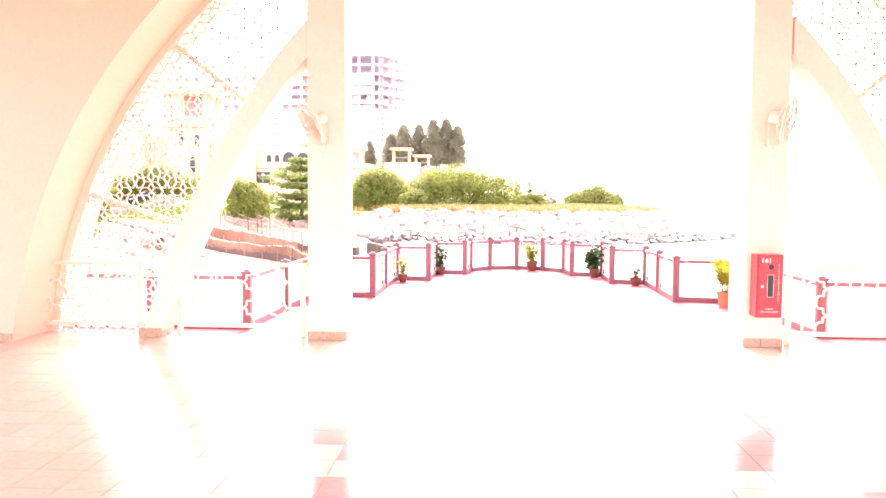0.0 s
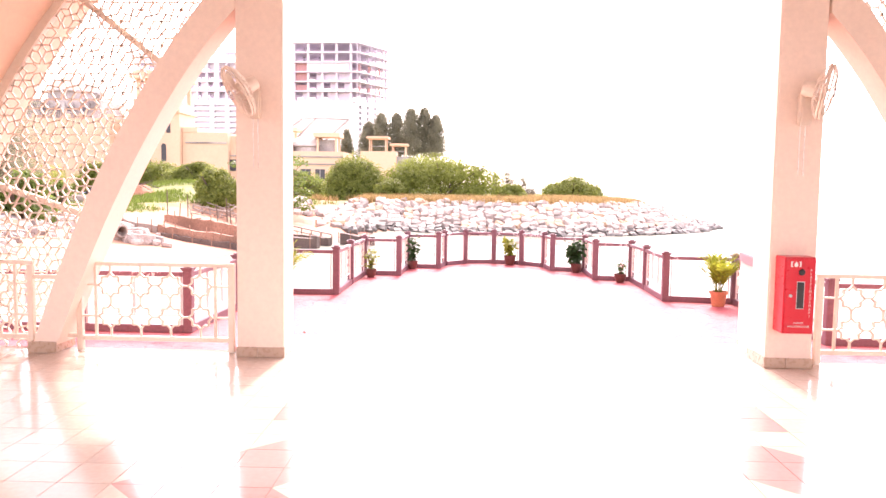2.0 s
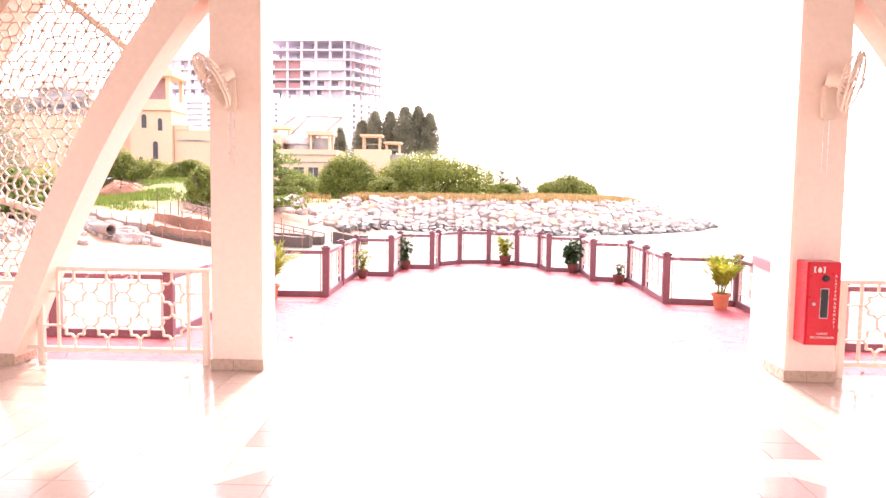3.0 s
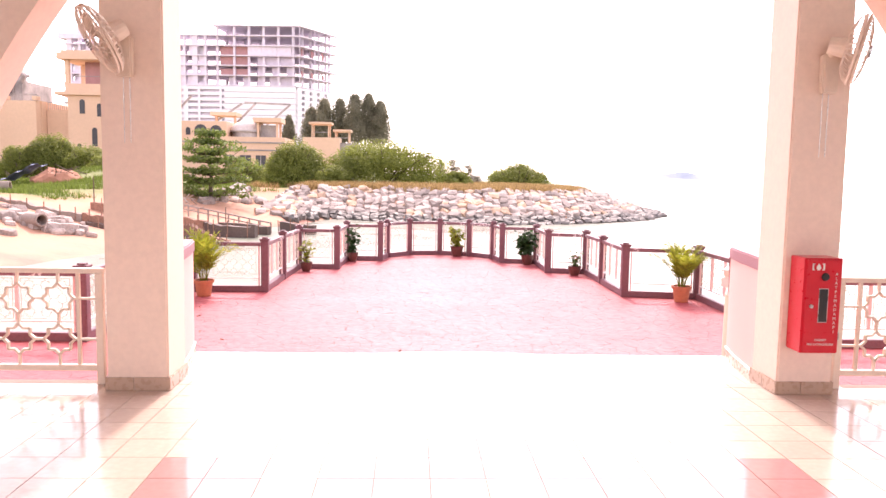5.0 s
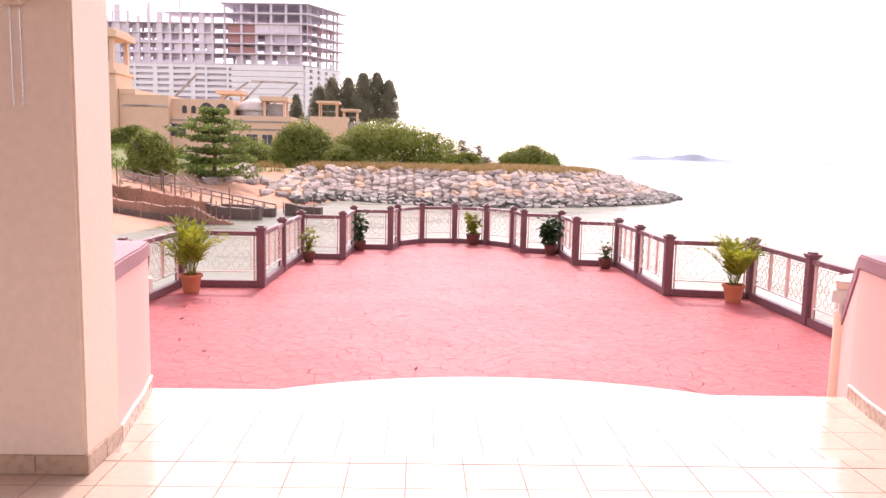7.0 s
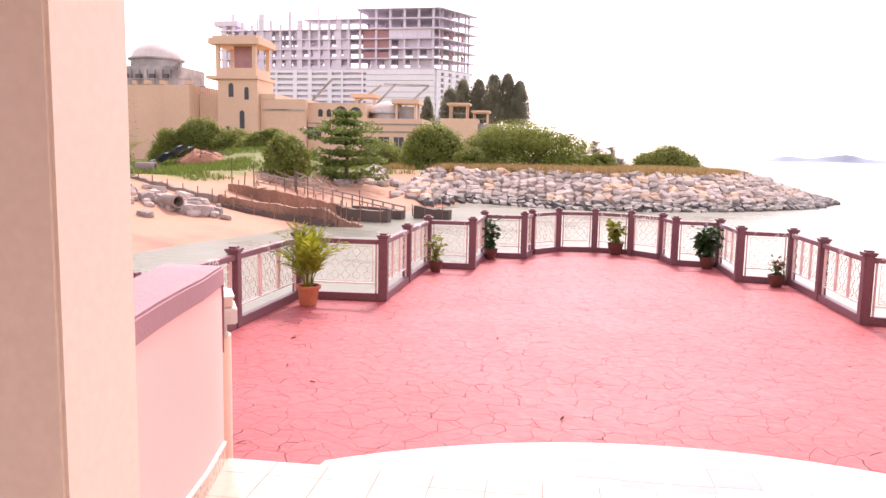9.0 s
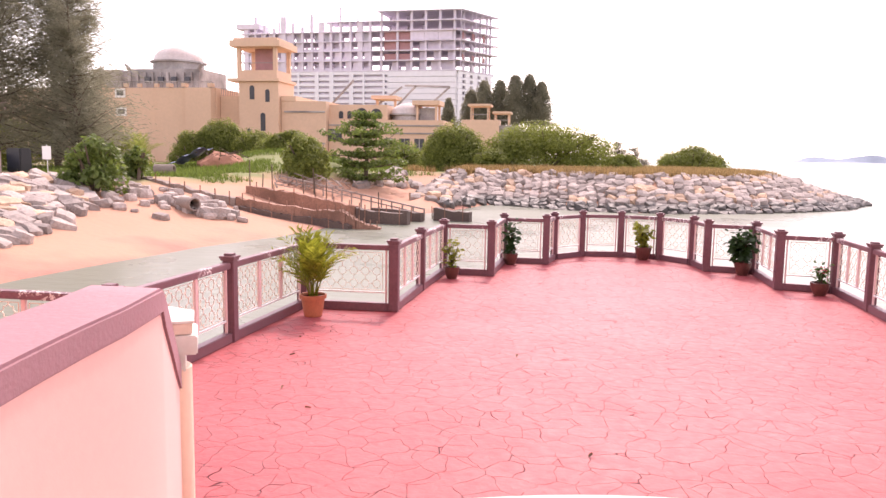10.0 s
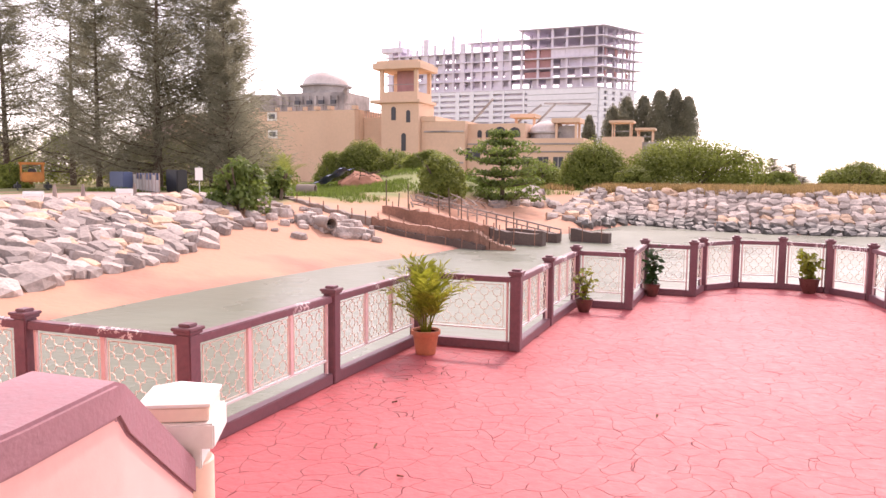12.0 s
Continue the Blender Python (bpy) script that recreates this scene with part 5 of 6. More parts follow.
    part("dome", lathe(bmesh.new(), [(4.25 * math.cos(a), 17.65 + 2.7 * math.sin(a)) for a in [k * math.pi / 2 / 9 for k in range(9)]] + [(0.15, 20.4)], 32, (-68.9, 10, 0)), DOME, b, "rust-stained pale dome", smooth=True)
    # dark boxes stand in for the shade inside the drum's openings
    for k in range(4):
        x = -71.6 + k * 2.4
        part("drum_opening", box(bmesh.new(), x - 0.5, x + 0.5, 4.2, 4.58, 13.6, 14.6), WINDOW_DARK, b)
    wall(-82.5, -77.6, 6, 10, 12.42, 16.0, BLD_GREY, "stair_head")
    part("pane", box(bmesh.new(), -80.3, -79.6, 5.9, 5.98, 14.4, 15.0), WINDOW_DARK, b)
    # lower wings
    wall(-46.5, -39.0, 1.0, 12, 0, 10.4)
    wall(-46.5, -44.0, 0.9, 12, 10.42, 11.2, nm="wing_step")
    for z in (2.5, 3.6, 8.6):
        part("string_course", box(bmesh.new(), -46.0, -39.2, 0.86, 0.98, z, z + 0.25), BLD_GREY, b)
    wall(-38.9, -20.2, 2.0, 12, 0, 7.6)
    wall(-39.2, -29.5, 2.6, 10, 7.62, 10.0, nm="arcade_wall")
    # dark arched faces before the wall stand in for the arcade's inner shade
    for x, w, h in ((-37.0, 0.7, 1.2), (-35.6, 0.7, 1.2), (-33.6, 2.0, 1.7), (-31.2, 1.9, 1.6)):
        bm = bmesh.new()
        arched_slot(bm, x, 7.8, w, h, 2.5)
        part("arcade_opening", bm, WINDOW_DARK, b, "dark arched face for the shade in an arcade opening")
    for x, w, z in ((-37.9, 2.4, 4.2), (-26.4, 1.7, 2.8), (-24.0, 1.6, 2.8), (-21.1, 0.7, 2.6), (-29.0, 1.4, 2.8)):
        fr = part("window_recess", box(bmesh.new(), x - w / 2, x + w / 2, 1.93, 1.99, z, z + 1.9), WINDOW_DARK, b)
        part("mullion", box(bmesh.new(), x - 0.06, x + 0.06, 1.88, 1.928, z, z + 1.9), BLD_GREY, fr)
    for z in (5.4, 6.6):
        part("string_course", box(bmesh.new(), -38.8, -20.2, 1.86, 1.98, z, z + 0.22), BLD_GREY, b)
    part("small_dome_ring", lathe(bmesh.new(), [(2.7, 7.62), (2.7, 8.4), (3.2, 8.5), (3.2, 8.7)], 20, (-26.6, 6, 0)), BLD_GREY, b)
    part("small_dome", lathe(bmesh.new(), [(2.9 * math.cos(a), 8.7 + 1.8 * math.sin(a)) for a in [k * math.pi / 2 / 7 for k in range(7)]] + [(0.1, 10.55)], 20, (-26.6, 6, 0)), DOME, b, smooth=True)
    for x0, x1, z0, z1 in ((-24.8, -21.4, 7.62, 10.0),):
        for x in (x0, x1 - 0.35):
            for y in (3, 6):
                wall(x, x + 0.35, y, y + 0.35, z0, z1, nm="kiosk_post")
        wall(x0 - 0.5, x1 + 0.5, 2.4, 7.0, z1, z1 + 0.7, nm="kiosk_roof")
        part("kiosk_screen", box(bmesh.new(), x0 + 0.4, x1 - 0.4, 4.0, 4.1, z0, z1 - 0.4), BLD_GREY, b)
    # roof truss and water-tank shelter behind
    bm = bmesh.new()
    for a, c in (((-43, 14, 10), (-38.2, 14, 15)), ((-32, 16, 9.5), (-27.5, 16, 14.2)), ((-29.5, 16, 14.2), (-21.5, 16, 14.0)), ((-26, 16, 10), (-21.5, 16, 14.0)), ((-36, 16, 9.8), (-30, 16, 14.0))):
        bar(bm, a, c, 0.3, 0.3)
    part("roof_truss", bm, BLD_GREY, b, "bare grey roof trusses")
    wall(-34.6, -30.2, 12.2, 17, 11.6, 12.2, nm="shelter_roof")
    for x in (-34.2, -31.0):
        wall(x, x + 0.4, 14, 14.4, 7.6, 11.58, nm="shelter_post")
    return b


resort()


def kiosk(x, y, w, zb, zt, label):
    k = thing("roof_kiosk", (x, y, height(x, y) - 0.1), label, "kiosk", "roof kiosks")
    z0 = height(x, y) - 0.1
    part("base", box(bmesh.new(), -w * 0.75, w * 0.85, -1.8, 1.8, 0, zb - z0), BLD_YELLOW if w > 3.4 else BLD_GREY, k)
    for sx in (-1, 1):
        for sy in (-1, 1):
            part("post", box(bmesh.new(), sx * w * 0.36 - 0.09, sx * w * 0.36 + 0.09, sy * 1.2 - 0.09, sy * 1.2 + 0.09, zb - z0, zt - z0), BLD_YELLOW, k)
    part("roof", box(bmesh.new(), -w * 0.5, w * 0.5, -1.7, 1.7, zt - z0, zt - z0 + 0.38, 0.08), BLD_YELLOW, k)
    part("rail", box(bmesh.new(), -w * 0.36, w * 0.36, -1.25, -1.15, zb - z0 + 0.8, zb - z0 + 0.9), BLD_GREY, k)


kiosk(-14.75, 130, 3.7, 7.2, 9.3, "peach open roof kiosk over a low block")
kiosk(-11.3, 131, 3.0, 6.4, 8.2, "grey open roof kiosk beside the taller one")
for nm, x0, x1, y, h, lab in (("house", -100, -84, 150, 12, "distant pale house behind the trees"), ("house", -125, -106, 150, 10, "distant pale house with a red roof")):
    hs = thing(nm, ((x0 + x1) / 2, y, -0.5), lab, "house")
    w = (x1 - x0) / 2
    part("wall", box(bmesh.new(), -w, w, 0, 12, 0, h), BLD_YELLOW, hs)
    bm = bmesh.new()
    a = [bm.verts.new(p) for p in ((-w - 1, -1, h), (w + 1, -1, h), (w + 1, 13, h), (-w - 1, 13, h), (-w * 0.5, 6, h + 4), (w * 0.5, 6, h + 4))]
    for f in ((0, 1, 5, 4), (1, 2, 5), (2, 3, 4, 5), (3, 0, 4), (3, 2, 1, 0)):
        bm.faces.new([a[i] for i in f])
    part("roof", bm, HR_BRICK, hs, "red tiled roof")
    for k in range(5):
        for z in (2, 6):
            part("window", box(bmesh.new(), -w * 0.8 + k * w * 0.36, -w * 0.8 + k * w * 0.36 + 1.3, -0.1, -0.01, z, z + 1.6), WINDOW_DARK, hs)


# ---- ruins, pipe, heap and clutter on the shore ----
def ruin_wall(pts, thick, m, label, seed):
    """A broken retaining wall: its top worn down in steps, with rusty stakes."""
    rg = random.Random(seed)
    w = thing("ruined_sea_wall", (0, 0, 0), label, "wall", "ruined sea walls")
    for (xa, ya, za, ba), (xb, yb, zb, bb) in zip(pts, pts[1:]):
        n = 7
        bm = bmesh.new()
        rows = []
        d = Vector((xb - xa, yb - ya, 0)).normalized()
        s = Vector((-d.y, d.x, 0)) * thick / 2
        for k in range(n + 1):
            f = k / n
            p = Vector((xa + (xb - xa) * f, ya + (yb - ya) * f, 0))
            zt = za + (zb - za) * f + rg.uniform(-0.07, 0.07)
            z0 = ba + (bb - ba) * f
            rows.append([bm.verts.new(q) for q in (p - s + Vector((0, 0, z0)), p + s + Vector((0, 0, z0)), p + s + Vector((0, 0, zt)), p - s + Vector((0, 0, zt)))])
        for a, b in zip(rows, rows[1:]):
            for j in range(4):
                bm.faces.new((a[j], a[(j + 1) % 4], b[(j + 1) % 4], b[j]))
        bm.faces.new(list(reversed(rows[0])))
        bm.faces.new(rows[-1])
        part("wall_run", bm, m, w)
        for f in (0.3, 0.8):
            x, y, z = xa + (xb - xa) * f, ya + (yb - ya) * f, za + (zb - za) * f
            part("stake", rod(bmesh.new(), (x, y - thick * 0.5, z - 0.8), (x, y - thick * 0.5, z + 0.35), 0.035, n=5), BRICKISH, w, "rusty stake")
    return w


ruin_wall([(-28.6, 52.8, 0.0, -2.5), (-26.4, 52.2, -0.12, -2.6), (-24.2, 51.6, -0.50, -2.9), (-22.0, 51.3, -0.93, -3.2), (-20.0, 51.0, -1.18, -3.5)], 0.5, CONCRETE, "grey broken sea wall running down the sand", 1)
ruin_wall([(-19.98, 51.0, -1.18, -3.5), (-18.5, 51.0, -1.38, -3.8), (-16.3, 51.0, -1.66, -4), (-14.6, 51.2, -1.82, -4), (-13.4, 50.7, -1.74, -4.2), (-12.9, 50.5, -1.96, -4.2), (-12.3, 50.4, -2.28, -4.2), (-11.7, 50.45, -2.54, -4.2), (-10.9, 50.5, -2.66, -4.4)], 0.5, BRICKISH, "rusty stepped end of the sea wall in the water", 2)
ruin_wall([(-19.6, 50.5, -1.62, -4), (-17.0, 50.5, -2.02, -4.2), (-14.6, 50.7, -2.30, -4.2), (-12.6, 50.0, -2.55, -4.4)], 0.4, DARKWALL, "dark algae-covered footing along the sea wall", 7)
ruin_wall([(-21.5, 56.0, -0.66, -3), (-18.9, 55.6, -0.92, -3.4), (-15.7, 55.0, -1.42, -4), (-13.5, 54.5, -1.76, -4.2)], 0.5, BRICKISH, "brown slab wall behind the broken sea wall", 3)
ruin_wall([(-13.45, 54.5, -1.78, -4.2), (-12.7, 54.4, -2.02, -4.2), (-10.0, 54.0, -2.06, -4.4)], 0.6, DARKWALL, "dark low wall standing in the shallows", 4)
ruin_wall([(-13.2, 57.4, -2.05, -4.4), (-9.6, 56.4, -2.2, -4.4)], 0.5, DARKWALL, "short dark wall block in the shallows", 5)
ruin_wall([(-9.05, 58.0, -1.98, -4.4), (-6.55, 57.5, -2.2, -4.4)], 0.6, DARKWALL, "dark wall block tipped in the water", 6)
ra = thing("slipway_rail", (0, 0, 0), "grey sloping slipway rail on short posts", "railing")
part("top_bar", bar(bmesh.new(), (-22.4, 64.0, -0.2), (-9.7, 57.6, -2.05), 0.14, 0.10), CONCRETE, ra)
part("low_bar", bar(bmesh.new(), (-22.4, 64.0, -0.5), (-9.7, 57.6, -2.38), 0.10, 0.08), CONCRETE, ra)
for k in range(16):
    f = k / 15
    x, y = -22.4 + 12.7 * f, 64.0 - 6.4 * f
    part("post", box(bmesh.new(), x - 0.05, x + 0.05, y - 0.05, y + 0.05, min(height(x, y), -1.2 - 1.7 * f) - 0.3, -0.26 - 1.85 * f), CONCRETE, ra)
rg = random.Random(8)
for k in range(9):
    x, y = rg.uniform(-22, -8), rg.uniform(55, 62)
    sp = thing("stake", (x, y, min(height(x, y), WZ) if height(x, y) < WZ else height(x, y) - 0.2), "thin wooden stake standing in the shallows", "stake", "shore stakes")
    part("shaft", rod(bmesh.new(), (0, 0, 0), (rg.uniform(-0.1, 0.1), 0, rg.uniform(1.4, 2.4)), 0.045, 0.035, n=6), BARK, sp)
def pipe(x, y, r, ln, rz, label):
    p = thing("concrete_pipe", (x, y, height(x, y) + r * 0.85), label, "pipe", rz=rz)
    bm = bmesh.new()
    n = 20
    rings = []
    for rad, xx in ((r, 0), (r, ln), (r * 0.8, ln), (r * 0.8, 0)):
        rings.append([bm.verts.new((xx, rad * math.cos(k * math.tau / n), rad * math.sin(k * math.tau / n))) for k in range(n)])
    for a, b in zip(rings, rings[1:] + rings[:1]):
        for k in range(n):
            bm.faces.new((a[k], a[(k + 1) % n], b[(k + 1) % n], b[k]))
    part("barrel", bm, CONCRETE, p, smooth=False)


pipe(-21.4, 46.9, 0.36, 1.5, -35, "grey concrete drain pipe lying among rubble")
pipe(-30.2, 59.4, 0.42, 1.4, 10, "pale concrete pipe section on the grass")
rub = thing("rubble_heap", (0, 0, 0), "heap of rubble and slabs around the drain pipe", "rocks", "", "structure")
for k in range(34):
    x, y = rg.gauss(-20.6, 1.4), rg.gauss(47.2, 0.6)
    stone(rub, (x, y, height(x, y) + 0.12), rg.uniform(0.35, 0.85), rg, ROCKS)
bm = bmesh.new()
bmesh.ops.create_grid(bm, x_segments=8, y_segments=8, size=1)
for v in bm.verts:
    u_, w_ = v.co.x, v.co.y
    v.co = Vector((u_ * 1.5, w_ * 1.6, 1.0 - 0.75 * u_ + 0.12 * math.sin(5 * w_) + 0.1 * math.sin(7 * u_ + w_)))
bmesh.ops.solidify(bm, geom=bm.faces[:], thickness=0.03)
tp = thing("blue_tarpaulin", (-35.0, 74.0, height(-35.0, 74.0) + 0.1), "sloping blue tarpaulin over a soil heap", "tarpaulin", rz=180)
part("sheet", bm, BLUE_TARP, tp)
hp = thing("soil_heap", (-32.2, 74.4, height(-32.2, 74.4) - 0.3), "reddish soil heap with dead branches", "soil heap")
bm = bmesh.new()
bmesh.ops.create_icosphere(bm, subdivisions=3, radius=1)
for v in bm.verts:
    v.co = Vector((v.co.x * 2.4, v.co.y * 2.0, max(-0.2, v.co.z) * 1.5)) * (1 + 0.25 * noise.noise(v.co * 2.2))
part("mound", bm, SAND, hp)
for k in range(46):
    bm = bmesh.new()
    p = Vector((rg.gauss(0, 1.4), rg.gauss(-0.6, 0.7), rg.uniform(0.6, 1.7)))
    rod(bm, p, p + Vector((rg.uniform(-1.2, 1.2), rg.uniform(-0.6, 0.6), rg.uniform(-0.3, 0.6))), 0.05, 0.02, 5)
    part("dead_branch", bm, BARK, hp)
dr = thing("driftwood_pile", (-19.6, 63.0, height(-19.6, 63.0)), "tangle of grey driftwood and broken boards", "driftwood")
bm = bmesh.new()
for k in range(70):
    p = Vector((rg.gauss(0, 2.0), rg.gauss(0, 1.0), rg.uniform(0.05, 0.8)))
    part("board", bar(bmesh.new(), p, p + Vector((rg.uniform(-1.6, 1.6), rg.uniform(-0.7, 0.7), rg.uniform(-0.4, 0.5))), 0.12, 0.05), CONCRETE, dr)

# things along the promenade
def bench(x, y, rz):
    b = thing("bench", (x, y, -0.12), "white concrete bench beside the promenade", "bench", "promenade benches", rz=rz)
    part("seat", box(bmesh.new(), -0.5, 0.5, -0.18, 0.18, 0.26, 0.34, 0.03), WHITE, b)
    part("backrest", box(bmesh.new(), -0.5, 0.5, 0.12, 0.18, 0.34, 0.55, 0.03), WHITE, b)
    for s in (-0.4, 0.4):
        part("leg", box(bmesh.new(), s - 0.06, s + 0.06, -0.15, 0.15, 0, 0.26, 0.02), WHITE, b)


bench(-33.5, 38.6, 45)
bench(-33.9, 45.5, 45)
sg = thing("signboard", (-31.6, 49.6, -0.12), "blank white signboard on a thin post", "sign")
part("post", rod(bmesh.new(), (0, 0, 0), (0, 0, 1.95), 0.03, n=8), STEEL, sg)
part("board", box(bmesh.new(), -0.30, 0.30, -0.06, -0.035, 1.05, 1.85, 0.01), WHITE, sg, "faded white board")
ex = thing("digger", (-53.8, 56.8, -0.2), "parked orange digger with a boxy cab", "digger", rz=-40)
for x in (-1.0, 0.9):
    for y in (-0.8, 0.8):
        part("cab_post", box(bmesh.new(), x - 0.06, x + 0.06, y - 0.06, y + 0.06, 1.0, 2.1, 0.01), ORANGE, ex)
part("cab_roof", box(bmesh.new(), -1.2, 1.1, -0.95, 0.95, 2.1, 2.3, 0.05), ORANGE, ex)
part("cab_base", box(bmesh.new(), -1.05, 0.95, -0.85, 0.85, 0.7, 1.25, 0.06), ORANGE, ex)
part("seat", box(bmesh.new(), -0.2, 0.4, -0.3, 0.3, 1.25, 1.8, 0.08), BLACK, ex)
part("engine_cover", box(bmesh.new(), 0.96, 2.3, -0.8, 0.8, 0.7, 1.5, 0.1), ORANGE, ex)
for s in (-1, 1):
    part("track", box(bmesh.new(), -1.6, 2.2, s * 1.1 - 0.25, s * 1.1 + 0.25, 0, 0.68, 0.2), BLACK, ex)
part("boom", bar(bmesh.new(), (-1.0, 0, 1.0), (-3.0, 0, 0.6), 0.25, 0.3), ORANGE, ex)
for k, (x, y, w, m, h, lab) in enumerate(((-43.5, 58.5, 4.2, BLUE_TARP, 1.5, "dark blue hoarding sheet behind the promenade"), (-47.5, 60, 5.0, BLUE_TARP, 1.6, "long blue hoarding sheet behind the promenade"), (-39.8, 57.5, 3.0, BLACK, 1.8, "black covered stack behind the promenade"))):
    hd = thing("covered_stack", (x, y, -0.2), lab, "stack", rz=-35)
    part("cover", box(bmesh.new(), -w / 2, w / 2, -0.4, 0.4, 0, h, 0.08), m, hd)
fe = thing("site_fence", (-41, 55.5, -0.15), "low grey site fence with white panels", "fence", rz=-38)
for k in range(9):
    part("post", box(bmesh.new(), -5 + k * 1.2, -4.92 + k * 1.2, -0.04, 0.04, 0, 1.5), CONCRETE, fe)
for k in range(8):
    part("panel", box(bmesh.new(), -4.9 + k * 1.2, -3.82 + k * 1.2, -0.02, 0.02, 0.15, 1.0 if k % 3 else 1.35), BLD_GREY, fe)
for k, (x, y) in enumerate(((-34.6, 41.0), (-34.8, 43.2), (-35.2, 47.8))):
    bo = thing("stone_bollard", (x, y, -0.12), "tapered grey stone bollard on the promenade", "bollard", "bollards")
    part("shaft", lathe(bmesh.new(), [(0.2, 0), (0.19, 0.1), (0.13, 0.2), (0.10, 0.62), (0.04, 0.85)], 10), CONCRETE, bo)


# ---- potted plants ----
def pot(x, y, r, h, m, label, rimmed=True):
    t = thing("potted_plant", (x, y, DZ), label, "potted plant", "plants on the deck")
    prof = [(r * 0.68, 0), (r * 0.72, 0.02), (r * 0.92, h * 0.80), (r * 0.94, h * 0.82), (r * 1.06, h * 0.83), (r * 1.08, h), (r * 0.96, h), (r * 0.92, h * 0.90)] if rimmed else \
           [(r * 0.6, 0), (r * 0.66, 0.02), (r * 0.95, h * 0.55), (r * 1.05, h * 0.9), (r * 1.1, h), (r * 0.98, h), (r * 0.92, h * 0.90)]
    part("pot", lathe(bmesh.new(), prof, 28), m, t, smooth=False)
    part("soil", lathe(bmesh.new(), [(r * 0.90, h * 0.86), (r * 0.90, h * 0.90)], 20), SOIL, t)
    return t


def frond(bm, p, a, ln, lift, rg, leaf=0.26, n=15):
    """One arching palm frond with paired leaflets."""
    prev = Vector(p)
    for k in range(1, n + 1):
        f = k / n
        q = Vector(p) + Vector((math.cos(a), math.sin(a), 0)) * ln * (f ** 1.5) * math.cos(lift) * 0.95 + Vector((0, 0, ln * (math.sin(lift) * f - 0.22 * f ** 3)))
        rod(bm, prev, q, 0.006 * (1 - f * 0.7), 0.006 * (1 - (f + 1 / n) * 0.65), 4, False)
        d = (q - prev).normalized()
        if f > 0.22:
            for s in (-1, 1):
                side = d.cross(Vector((0, 0, 1))).normalized() * s
                L = leaf * (1 - 0.55 * abs(f - 0.5)) * rg.uniform(0.8, 1.15)
                tip = q + side * L * 0.72 + d * L * 0.72 + Vector((0, 0, rg.uniform(-0.08, 0.05)))
                wv = d * 0.019
                mid = q.lerp(tip, 0.45) + Vector((0, 0, 0.02))
                bm.faces.new([bm.verts.new(z) for z in (q, mid - wv, tip, mid + wv)])
        prev = q


def areca(x, y, h, seed, label):
    rg = random.Random(seed)
    t = pot(x, y, 0.19, 0.33, TERRACOTTA, label)
    for k in range(34):
        bm = bmesh.new()
        a = k * 2.4 + rg.uniform(-0.3, 0.3)
        frond(bm, (0.06 * math.cos(a), 0.06 * math.sin(a), 0.28), a, h * rg.uniform(0.6, 1.05), rg.uniform(0.95, 1.53), rg)
        part("frond", bm, PALM, t)


def leafy(x, y, r, h, ph, wide, seed, m, potm, label, leaf=0.11, n=240, flowers=0):
    rg = random.Random(seed)
    t = pot(x, y, r, h, potm, label, rimmed=False)
    bm = bmesh.new()
    cr = bmesh.new()
    for k in range(7):
        a = rg.uniform(0, 6.28)
        e = Vector((wide * 0.7 * math.cos(a), wide * 0.7 * math.sin(a), h + (ph - h) * rg.uniform(0.55, 0.98)))
        pts = [Vector((0.02 * math.cos(a), 0.02 * math.sin(a), h * 0.85)), Vector((e.x * 0.35, e.y * 0.35, h + (e.z - h) * 0.5)), e]
        limb(bm, pts, 0.010, 0.004, 5)
        for _ in range(n // 7):
            f = rg.uniform(0.15, 1.05)
            p = pts[0].lerp(pts[1], f * 2) if f < 0.5 else pts[1].lerp(pts[2], f * 2 - 1)
            p = p + Vector((rg.gauss(0, wide * 0.26), rg.gauss(0, wide * 0.26), rg.gauss(0, 0.05)))
            leaf_quad(cr, p, Vector((rg.gauss(0, 0.6), rg.gauss(-0.4, 0.6), 1)), leaf * rg.uniform(0.7, 1.3), rg, 0.6, 0.3)
    part("stem_cluster", bm, BARK, t)
    part("leaves", cr, m, t)
    if flowers:
        for _ in range(flowers):
            fl = bmesh.new()
            c = Vector((rg.gauss(0, wide * 0.5), rg.gauss(0, wide * 0.5), ph * rg.uniform(0.72, 1.0)))
            for k in range(5):
                a = k * math.tau / 5
                o = Vector((math.cos(a), math.sin(a), 0.4)) * 0.035
                sd = Vector((-math.sin(a), math.cos(a), 0)) * 0.02
                fl.faces.new([fl.verts.new(z) for z in (c, c + o * 0.6 + sd, c + o, c + o * 0.6 - sd)])
            part("flower", fl, FLOWER, t, "pink blossom")
    return t


areca(-3.78, 18.14, 1.22, 1, "bushy areca palm in a terracotta pot")
areca(5.86, 18.05, 1.12, 2, "sparser areca palm in a terracotta pot")
yp = thing("young_palm", (-30.4, 58.0, height(-30.4, 58.0) - 0.05), "young palm with upright fronds by the shore", "palm")
rg = random.Random(41)
part("trunk", rod(bmesh.new(), (0, 0, 0), (0, 0, 0.9), 0.14, 0.10, 9), BARK, yp)
for k in range(16):
    bm = bmesh.new()
    frond(bm, (0, 0, 0.85), k * 2.4, rg.uniform(2.0, 2.9), rg.uniform(0.8, 1.5), rg, 0.75, 20)
    part("frond", bm, LEAF_BUSH, yp)
leafy(-2.30, 22.15, 0.15, 0.24, 0.80, 0.20, 3, PALM, POT_DARK, "yellow-green leafy plant in a small brown pot", 0.10, 150)
leafy(-1.32, 24.45, 0.16, 0.26, 0.98, 0.17, 4, LEAF_DARK, POT_DARK, "tall dark leafy plant in a brown pot", 0.15, 150)
